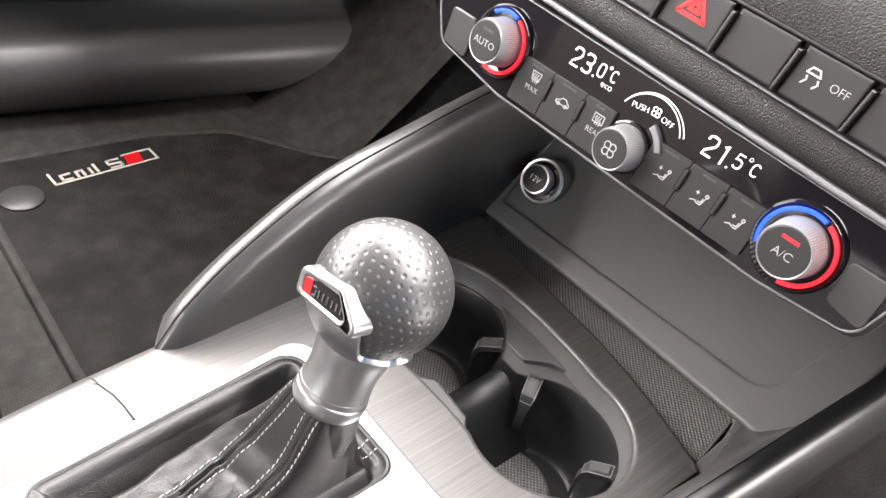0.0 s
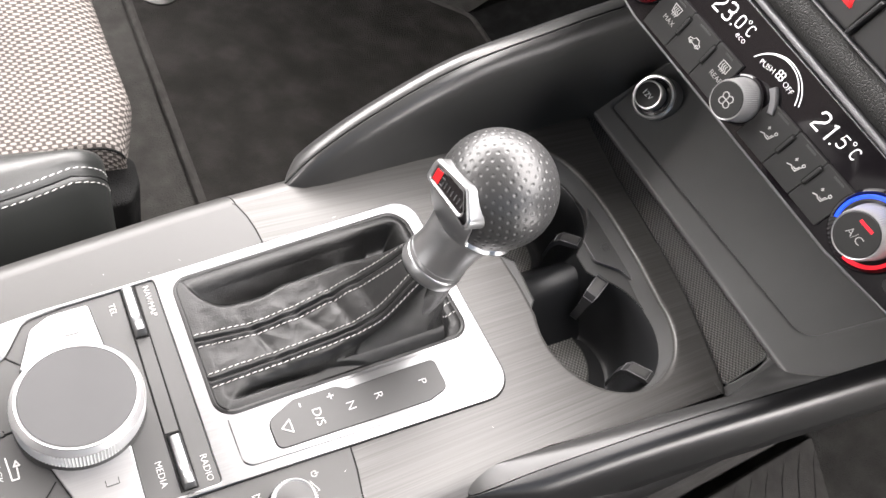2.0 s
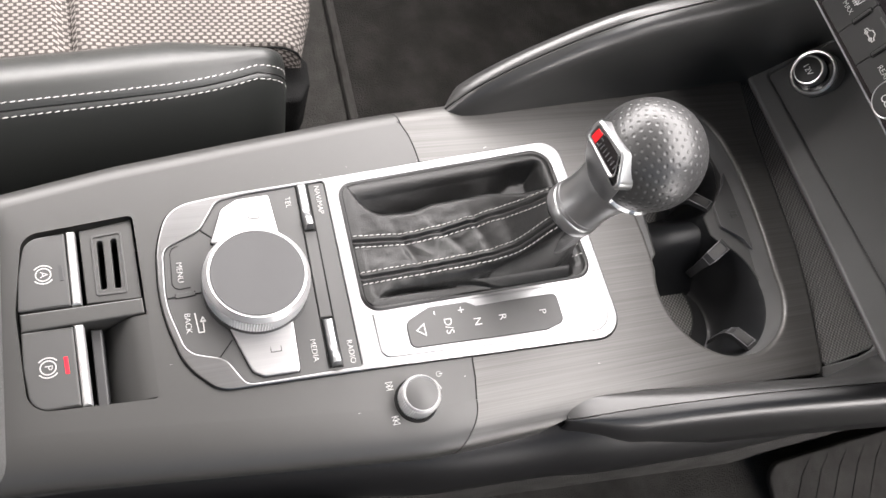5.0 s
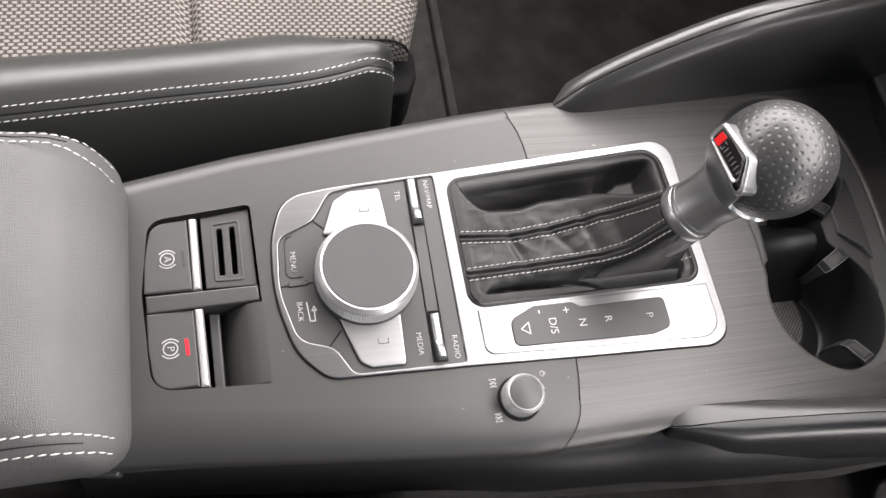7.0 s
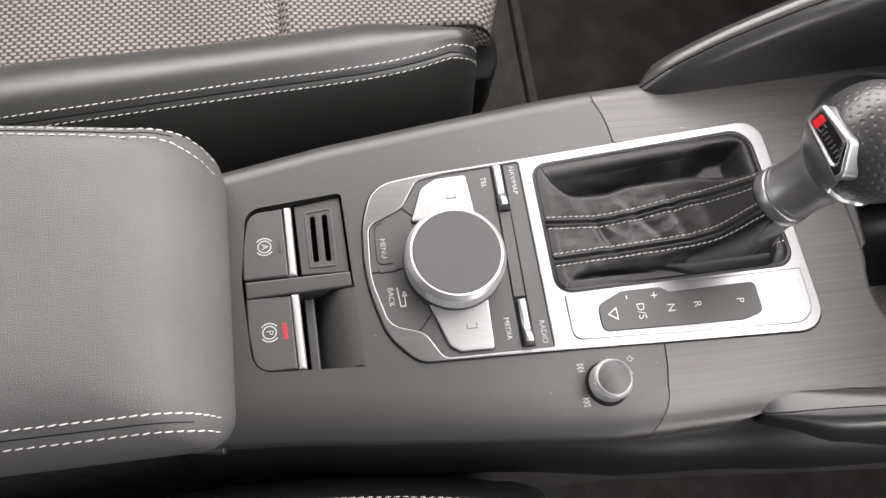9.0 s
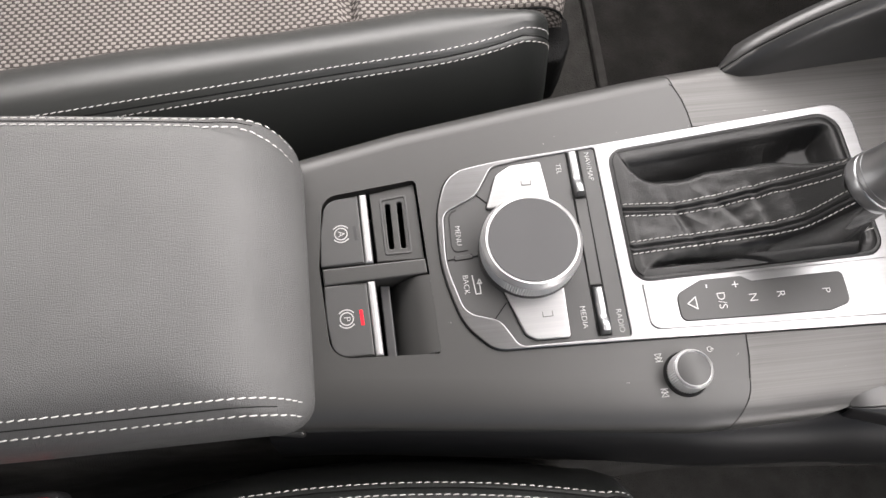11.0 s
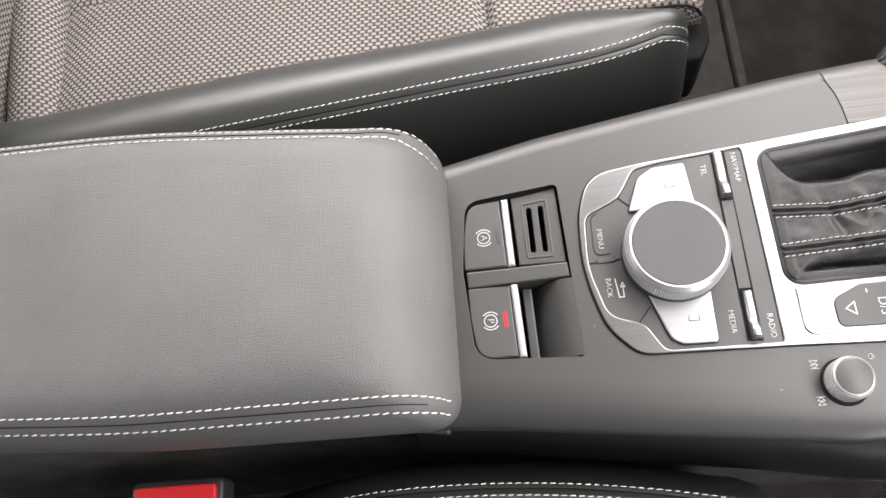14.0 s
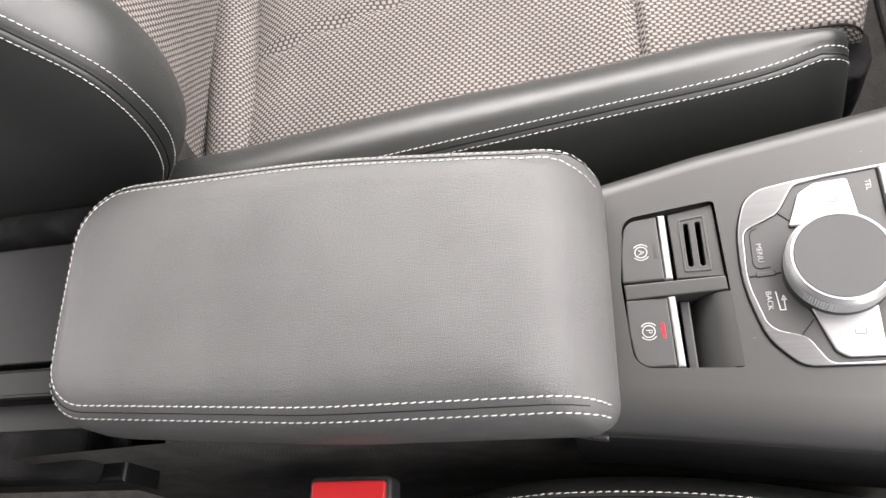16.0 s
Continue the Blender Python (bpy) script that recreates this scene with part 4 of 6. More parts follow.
    part("knob_rim", revolve([(0.0282, 0.0154), (0.0283, 0.0160), (0.0278, 0.0170), (0.0266, 0.0184), (0.0259, 0.0192), (0.0254, 0.0197), (0.0249, 0.0198), (0.0246, 0.0190)], m, 96, None, (False, False)), DIAL, knob, "polished stepped metal rim")
    part("knob_ring", tube([(0.0022 + x, -0.0445 + y, z + 0.0193) for x, y in circle(0, 0, 0.0258, 96)], 0.00045, 8, True), CHROME, knob, "thin chrome ring")
    part("knob_skirt", revolve([(0.0291, -0.001), (0.0289, 0.0028), (0.0279, 0.0046)], m, 96), KEY, knob)
    part("touch_pad", revolve([(0.0247, 0.0186), (0.0247, 0.0193), (0.0243, 0.0196)], m, 96), material("touch_pad_grey", (0.060, 0.060, 0.061), 0.45, 0, 0.16, ("noise", 3000, 0.05, 0.0002), 0.05, 20), knob, "matt grey touch pad")
    return c


build_controls()


def build_switches():
    """Parking brake and hold switches in a recess, with a slotted insert and an open cubby."""
    tray = thing("switch_recess", "recess in the console with slotted insert and small open cubby", "storage recess")
    # recess walls and floor
    rows = [[(p[0], p[1], zz) for p in BIN] for zz in (TOP, TOP - 0.0010, TOP - 0.045)]
    part("recess_wall", grid(rows, True, False, False), SATIN, tray)
    part("recess_floor", plate([list(reversed(BIN))], TOP - 0.048, TOP - 0.045), SOFTBLACK, tray)
    part("divider", plate([[(0.0005, -0.1625), (0.0105, -0.1620), (0.0085, -0.1030), (-0.0005, -0.1035)]], TOP - 0.045, TOP - 0.0012, 0.0010), SATIN, tray)
    ins = [(-0.0015, -0.1310), (-0.0446, -0.1325), (-0.0488, -0.1056), (-0.0010, -0.1040)]
    slots = [rounded([(-0.0372, -0.1240), (-0.0085, -0.1236), (-0.0085, -0.1206), (-0.0372, -0.1210)], 0.0012, 3), rounded([(-0.0377, -0.1170), (-0.0085, -0.1166), (-0.0085, -0.1136), (-0.0380, -0.1140)], 0.0012, 3)]
    part("slotted_insert", plate([ins, slots[0], slots[1]], TOP - 0.012, TOP - 0.003, 0.0006), SATIN, tray)
    rim = rounded([(-0.0405, -0.1270), (-0.0050, -0.1262), (-0.0050, -0.1105), (-0.0420, -0.1112)], 0.0015, 3)
    hole = rounded([(-0.0393, -0.1258), (-0.0062, -0.1250), (-0.0062, -0.1117), (-0.0408, -0.1124)], 0.0010, 3)
    part("insert_rim", plate([rim, list(reversed(hole))], TOP - 0.0040, TOP - 0.0024, 0.0003), KEY, tray)
    rows = [[(x, -0.1330 + (0.0322 + 0.0006 * n) * k / 16, TOP - 0.0002 - 0.038 * (1 - k / 16) ** 2.3) for n, x in enumerate((0.0098, 0.0250, 0.0400, 0.0550))] for k in range(17)]
    part("cubby_ramp", grid(rows), SATIN, tray, "", 80)
    part("cubby_step", plate([[(0.0105, -0.1310), (0.0540, -0.1300), (0.0545, -0.1245), (0.0110, -0.1255)]], TOP - 0.045, TOP - 0.010, 0.001), BLACK, tray)
    for kind, x0, x1, cx in (("A", -0.0425, -0.0008, -0.0200), ("P", 0.0108, 0.0525, 0.0310)):
        sw = thing("hold_switch" if kind == "A" else "parking_brake_switch", "dark grey %s switch with white symbol and chrome edge" % ("brake hold" if kind == "A" else "parking brake"), "switch")
        if kind == "A":
            pts = rounded([(x1, -0.1380), (x0 - 0.001, -0.1395), (x0 + 0.001, -0.1590), (-0.020, -0.1628), (x1, -0.1632)], [0.0005, 0.0005, 0.009, 0.03, 0.001])
        else:
            pts = rounded([(x1 + 0.0005, -0.1365), (x0, -0.1380), (x0, -0.1622), (0.030, -0.1618), (x1, -0.1590)], [0.0005, 0.0005, 0.001, 0.03, 0.010])
        part("key", plate([pts], TOP - 0.012, TOP - 0.0012, 0.0010), KEY, sw)
        xa, xb = (x0 - 0.0012, x1) if kind == "A" else (x0 - 0.0005, x1 + 0.001)
        ya, yb = (-0.1388, -0.1378) if kind == "A" else (-0.1378, -0.1362)
        part("chrome_edge", plate([[(xa, ya), (xb, yb), (xb, yb + 0.0044), (xa, ya + 0.0044)]], TOP - 0.010, TOP - 0.0004, 0.0016), DIAL, sw, "chrome edge strip")
        y = -0.1505
        zz = at(cx, y, TOP - 0.0013)
        part("symbol", strokes([arc(0, 0, 0.0036, 0, 360, 20), arc(0, 0, 0.0052, 50, -50, 8), arc(0, 0, 0.0052, 130, 230, 8)], 0.0006, zz), WHITE, sw)
        part("symbol_letter", lettering(kind, 0.0056, zz), WHITE, sw)
        lamp = plate([[(cx - 0.0045, y + 0.0072), (cx + 0.0045, y + 0.0078), (cx + 0.0045, y + 0.0096), (cx - 0.0045, y + 0.0090)]], TOP - 0.002, TOP - 0.0009, 0.0001)
        part("lamp", lamp, REDLIT if kind == "P" else BLACK, sw, "lit red lamp" if kind == "P" else "unlit lamp")


build_switches()


def build_volume_knob():
    m = at(0.0810, 0.0310, TOP)
    k = thing("volume_knob", "small knurled silver volume knob on the console", "knob")
    part("knob", revolve([(0.0112, 0.0), (0.0112, 0.0112), (0.0102, 0.0124)], m, 104, (0, 1, 0, 0.0010)), KNURL, k)
    part("knob_rim", revolve([(0.0104, 0.0118), (0.0103, 0.0130), (0.0096, 0.0136), (0.0086, 0.0127)], m, 64, None, (False, False)), PALEDIAL, k)
    part("knob_cap", revolve([(0.0090, 0.0125), (0.0090, 0.0131), (0.0086, 0.0133)], m, 64), KEY, k)
    part("knob_base", revolve([(0.0128, -0.001), (0.0124, 0.0006), (0.0108, 0.0008)], m, 64), VOID, k)
    part("skip_back_mark", strokes([[(-0.0025, 0.0022), (0.0025, 0.0022), (0.0, -0.0004), (-0.0025, 0.0022)], [(-0.0025, -0.0006), (0.0025, -0.0006), (0.0, -0.0030), (-0.0025, -0.0006)], [(-0.0025, -0.0032), (0.0025, -0.0032)]], 0.00038, at(0.0705, 0.0175, TOP, 0, 0, 90) @ Matrix.Scale(0.78, 4)), WHITE, k)
    part("skip_on_mark", strokes([[(-0.0025, -0.0022), (0.0025, -0.0022), (0.0, 0.0004), (-0.0025, -0.0022)], [(-0.0025, 0.0006), (0.0025, 0.0006), (0.0, 0.0030), (-0.0025, 0.0006)], [(-0.0025, 0.0032), (0.0025, 0.0032)]], 0.00038, at(0.0905, 0.0170, TOP, 0, 0, 90) @ Matrix.Scale(0.78, 4)), WHITE, k)
    part("power_mark", strokes([arc(0, 0, 0.0018, 120, 420, 12), [(0, 0.0004), (0, 0.0026)], [(0.0035, -0.004), (0.0105, -0.0005), (0.0105, -0.0015)]], 0.00038, at(0.0690, 0.0470, TOP) @ Matrix.Scale(0.8, 4)), WHITE, k)


build_volume_knob()


# ---- cup holder and the tray before it ----
def peanut(k=1.0, r=0.0460):
    """The joint outline of the two cups, with the blunt web that stands between them at the front."""
    (rx, ry), (lx, ly) = CUPS
    r = r * k
    right = [(rx + r * math.cos(radians(-140 + 286 * i / 44)), ry + r * math.sin(radians(-140 + 286 * i / 44))) for i in range(45)]
    left = [(lx + r * math.cos(radians(30 + 290 * i / 44)), ly + r * math.sin(radians(30 + 290 * i / 44))) for i in range(45)]
    tip = 0.2775 - 0.012 * (1 - k)
    return right + [(0.0000, tip), (-0.0140, tip + 0.0005)] + left


def build_cups():
    c = thing("cup_holder", "twin black plastic cup holder with sprung tongues, open", "cup holder")
    rim = cup_opening(-0.0002)
    rows = [[(p[0], p[1], z) for p in inset(rim, d)] for d, z in ((0.0, TOP - 0.0035), (0.0006, TOP - 0.009), (0.0022, TOP - 0.0135), (0.0030, TOP - 0.0160))]
    part("rim_wall", grid(rows, True), TRAYBLACK, c, "", 80)
    hole = peanut()
    part("insert", plate([inset(rim, 0.0015), list(reversed(hole))], TOP - 0.0200, TOP - 0.0158, 0.0004), TRAYBLACK, c, "black plastic insert")
    wall = []
    for zz, k in ((TOP - 0.0158, 1.0), (TOP - 0.0185, 0.975), (TOP - 0.030, 0.93), (TOP - 0.055, 0.84), (TOP - 0.0685, 0.76), (TOP - 0.0700, 0.70)):
        wall.append([(p[0], p[1], zz) for p in peanut(k)])
    part("well_wall", grid(wall, True), WELLBLACK, c, "", 70)
    part("well_floor", plate([peanut(0.99)], TOP - 0.079, TOP - 0.0705), WELLBLACK, c)
    part("insert_edge", tube([(p[0], p[1], TOP - 0.0157) for p in hole], 0.00055, 6, True), SATIN, c)
    # web between the cups at the front, with a pressed symbol
    web = rounded([(-0.0500, 0.3105), (-0.0360, 0.3030), (-0.0215, 0.2885), (-0.0045, 0.2872), (0.0070, 0.3015), (0.0260, 0.3095), (0.0, 0.3120), (-0.0250, 0.3125)], [0.001, 0.006, 0.003, 0.003, 0.008, 0.001, 0.03, 0.03])
    part("web", plate([web], TOP - 0.020, TOP - 0.0128, 0.0006), TRAYBLACK, c, "grey web between the cups")
    part("web_edge", tube([(x, y, TOP - 0.0129) for x, y in web], 0.00035, 5, True), LINEMETAL, c)
    s = 0.0028
    part("symbol", strokes([[(-s, -s), (-s, s), (0, s * 0.8), (0, -s * 1.2), (-s, -s)], [(0, s * 0.8), (s, s), (s, -s), (0, -s * 1.2)], [(-s * 0.2, -s * 1.2), (-s * 0.2, -s * 1.8)]], 0.0003, at(-0.0130, 0.3025, TOP - 0.0129)), LINEMETAL, c)
    # low saddle between the two wells
    rows = []
    for i in range(25):
        t = -1 + 2 * i / 24
        hgt = (0.5 + 0.5 * math.cos(math.pi * t)) ** 0.75
        rows.append([(-0.0075 + 0.034 * t, y, TOP - 0.0715 + (0.040 + 0.010 * abs(y - 0.245) / 0.04) * hgt) for y in (0.200, 0.215, 0.230, 0.245, 0.260, 0.272, 0.284)])
    part("saddle", grid(rows), WELLBLACK, c, "low saddle between the cups", 80)
    # round studded rubber mats in the cups
    for x, y in ((0.0340, 0.2465), (-0.0600, 0.2530)):
        me = plate([circle(x, y, 0.0325)], TOP - 0.0715, TOP - 0.0690, 0.0004)
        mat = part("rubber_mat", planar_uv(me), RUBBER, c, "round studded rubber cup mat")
        part("mat_edge", tube([(p[0], p[1], TOP - 0.0690) for p in circle(x, y, 0.0325, 40)], 0.0006, 6, True), SATIN, mat)
    # sprung tongues with bright frames
    for x, y, rz in ((0.0095, 0.2850, -62), (0.0825, 0.2730, 203), (-0.0230, 0.2860, 214)):
        m = at(x, y, TOP - 0.0155, 0, 0, rz)
        prof = [(-0.003, 0.0, 0.0046), (0.0015, 0.0006, 0.0046), (0.0125, -0.0042, 0.0044), (0.0150, -0.0085, 0.0036), (0.0165, -0.0150, 0.0030), (0.0165, -0.0300, 0.0028)]
        rows = [[m @ Vector(q) for q in ((px, -w, pz), (px, w, pz), (px - 0.002, w, pz - 0.0035), (px - 0.002, -w, pz - 0.0035))] for px, pz, w in prof]
        t = part("tongue", grid(rows, True, True, True), BLACK, c, "black sprung tongue")
        part("tongue_frame", tube([m @ Vector(p) for p in ((0.0, -0.0045, 0.0010), (0.0, 0.0045, 0.0010), (0.0125, 0.0043, -0.0038), (0.0150, 0.0036, -0.0082), (0.0150, -0.0036, -0.0082), (0.0125, -0.0043, -0.0038))], 0.00042, 6, True), LINEMETAL, t, "dull silver frame")
        part("tongue_pad", grid([[m @ Vector((px, u * 0.0028, pz + 0.0009)) for u in (-1, 1)] for px, pz in ((0.0018, 0.0003), (0.0115, -0.0036))]), SATIN, t)


build_cups()

FACE_A = radians(38)
FACE = Matrix(((1, 0, 0, 0), (0, math.cos(FACE_A), -math.sin(FACE_A), 0.360), (0, math.sin(FACE_A), math.cos(FACE_A), 0.404), (0, 0, 0, 1)))


def build_front_tray():
    t = thing("front_tray", "black console tray with studded rubber strip below the climate controls", "storage tray")
    near = [(p.x, p.y) for p in smooth_path([(x, y, 0) for x, y in TRIM_FRONT[1:]], 4)]
    strip = [(x + 0.0005, y + 0.0052) for x, y in near] + [(-0.1240, 0.3640)] + [(p[0], p[1]) for p in rounded([(-0.1000, 0.3705), (-0.0500, 0.3722), (0.0470, 0.3705), (0.1020, 0.3655), (0.1085, 0.3140)], [0.01, 0.02, 0.03, 0.013, 0.002])]
    me = plate([strip], TOP - 0.014, TOP - 0.0055, 0.0005)
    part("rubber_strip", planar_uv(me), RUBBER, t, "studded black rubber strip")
    part("strip_edge", tube([(x, y, TOP - 0.0052) for x, y in strip[len(near):]], 0.0007, 6), TRAYBLACK, t)
    rim = [(0.1090, 0.3080), (0.1300, 0.3080), (0.1450, 0.4000), (-0.1330, 0.4000), (-0.1260, 0.3560), (-0.1245, 0.3640), (-0.1000, 0.3710), (-0.0500, 0.3727), (0.0470, 0.3710), (0.0900, 0.3672), (0.0985, 0.3650), (0.1040, 0.3590), (0.1075, 0.3450)]
    part("tray_rim", plate([rim], TOP - 0.016, TOP - 0.0030, 0.0012), TRAYBLACK, t)
    # sloping back panel with a shallow framed field
    out = [(0.1400, -0.004), (0.1500, 0.16), (-0.1500, 0.16), (-0.1330, -0.004)]
    field = rounded([(0.1050, 0.0200), (0.1400, 0.150), (-0.1330, 0.150), (-0.1180, 0.0110)], [0.016, 0.01, 0.01, 0.004])
    part("back_frame", plate([out, list(reversed(field))], -0.008, 0.0, 0.0032, FACE, 4), TRAYBLACK, t)
    part("back_panel", plate([field], -0.008, -0.0032, 0.0, FACE), TRAYBLACK, t)
    return t


build_front_tray()


def build_socket():
    n = Vector((0.10, -0.88, 0.46)).normalized()
    u = n.cross(Vector((1, 0, 0))).normalized()
    r = u.cross(n)
    c = FACE @ Vector((-0.1020, 0.0390, 0.0050))
    m = Matrix(((r.x, u.x, n.x, c.x), (r.y, u.y, n.y, c.y), (r.z, u.z, n.z, c.z), (0, 0, 0, 1)))
    s = thing("power_socket", "round chrome-ringed power socket plug marked 12V", "power socket")
    part("boss", revolve([(0.0178, -0.016), (0.0178, 0.0), (0.0172, 0.0006)], m, 64), TRAYBLACK, s)
    part("ring", revolve([(0.0172, 0.0), (0.0171, 0.0016), (0.0162, 0.0024), (0.0150, 0.0022), (0.0140, 0.0006), (0.0138, -0.002)], m, 64, None, (False, False)), CHROME, s, "satin chrome ring")
    part("well", revolve([(0.0140, 0.0008), (0.0116, 0.0010), (0.0114, 0.0030)], m, 48), GLASS, s)
    part("plug", revolve([(0.0110, 0.0), (0.0110, 0.0118), (0.0106, 0.0128), (0.0098, 0.0130)], m, 120, (0, 1, 0, 0.0005)), CHROME, s, "knurled chrome plug")
    part("plug_cap", revolve([(0.0097, 0.0126), (0.0096, 0.0131), (0.0090, 0.0134)], m, 64), HKEY, s)
    part("lettering", lettering("12V", 0.0060, m @ at(0, 0, 0.0135)), material("bright_white_print", (0.85, 0.85, 0.84), 0.6, 0, 0.3, None, 0.0), s)


build_socket()


# ---- curved side rails of the console ----
FIN_LEFT = [(-0.1100, 0.0985, 0.4000), (-0.1120, 0.1180, 0.4215), (-0.1150, 0.1530, 0.4460), (-0.1190, 0.2070, 0.4730), (-0.1240, 0.2710, 0.4880), (-0.1300, 0.3420, 0.5010), (-0.1350, 0.4200, 0.5120)]
FIN_RIGHT = [(0.1070, 0.1190, 0.3935), (0.1090, 0.1260, 0.3975), (0.1120, 0.1660, 0.4045), (0.1205, 0.2380, 0.4200), (0.1320, 0.3110, 0.4380), (0.1420, 0.3800, 0.4500), (0.1540, 0.4700, 0.4600)]


def build_rails():
    for pts, s in ((FIN_LEFT, -1), (FIN_RIGHT, 1)):
        r = thing("console_rail", "curved satin black rail rising from the console to the dashboard", "console rail", group="console rails")
        path = smooth_path(pts, 10)
        rows, inner, gap = [], [], []
        for i, p in enumerate(path):
            f = min(1.0, i / 6)
            if s < 0:
                w, h = 0.0110 * f + 0.0015, 0.007 * f + 0.001
                rows.append([(p.x + s * w * u, p.y, p.z + v) for u, v in ((0.05, -h), (0.05, -0.0006), (0.18, 0.0), (0.5, -0.0006), (0.85, -h * 0.35), (1.0, -h), (1.15, -h - 0.02), (1.5, -0.10), (1.7, 0.08 - p.z))])
                inner.append([(p.x - s * a, p.y, z) for a, z in ((0.0002, p.z - 0.010), (0.0002, p.z - 0.0012), (0.0012, p.z - 0.0004), (0.0030, p.z - 0.0014), (0.0030 + 0.0030 * f, p.z - 0.0014 - 0.0040 * f), (0.0030 + 0.0050 * f, p.z - 0.0014 - 0.0095 * f), (0.0030 + 0.0062 * f, p.z - 0.0014 - 0.0180 * f), (0.0030 + 0.0070 * f, min(p.z - 0.022 * f, (p.z + TOP - 0.03) / 2)), (0.0030 + 0.0070 * f, TOP - 0.03))])
            else:
                # a rounded crest along the joint, rolling out over the side; hollow towards the tray further on
                f = min(1.0, i / 4)
                t = max(0.0, min(1.0, (p.y - 0.115) / 0.050))
                t = t * t * (3 - 2 * t)
                sec = [(p.x + 0.0003, p.z - 0.004), (p.x + 0.0003, p.z - 0.0003)]
                sec += [(p.x + 0.0004 + dx * (0.15 + 0.85 * t), p.z + dz * (0.50 + 0.50 * t)) for dx, dz in ((0.0012, -0.0001), (0.0030, -0.0005), (0.0052, -0.0014), (0.0074, -0.0030), (0.0094, -0.0055), (0.0112, -0.0092), (0.0130, -0.0145), (0.0150, -0.0220), (0.0172, -0.0320), (0.0190, -0.0430), (0.0150, -0.0480))]
                rows.append([(a, p.y, z) for a, z in sec])
                g = max(0.0, min(1.0, (p.y - 0.28) / 0.10))
                g = g * g * (3 - 2 * g)
                foot = 0.0108 * f + 0.0005 + 0.021 * g
                low = min(TOP - 0.0016, p.z - 0.002)
                sec = [(p.x - foot, low - 0.008)]
                for a in range(0, 91, 9):
                    ca, sa = math.cos(radians(a)), math.sin(radians(a))
                    sec.append((p.x - 0.0003 - foot * (ca * (1 - g) + (1 - sa) * g), low + (p.z - low) * (sa * (1 - g) + (1 - ca) * g)))
                sec.append((p.x - 0.0003, p.z - 0.004))
                inner.append([(a, p.y, z) for a, z in sec])
            gap.append((p.x + s * 0.0002, p.y, p.z - 0.0028))
        part("outer_cap", grid(rows), FIN if s < 0 else RAILBLACK, r, smooth=70)
        part("inner_wall", grid(inner), FIN, r, smooth=50)
        part("joint", tube(gap, 0.0012, 6), VOID, r)


build_rails()


# ---- climate controls ----
HT = radians(10)
HV = Matrix(((1, 0, 0, 0), (0, math.sin(HT), -math.cos(HT), 0.300), (0, math.cos(HT), math.sin(HT), 0.552), (0, 0, 0, 1)))
LINE = HV @ at(0.0, 0.0315, 0.0, 0, 0, -2.6)  # the dash's lines fall slightly to the driver's side


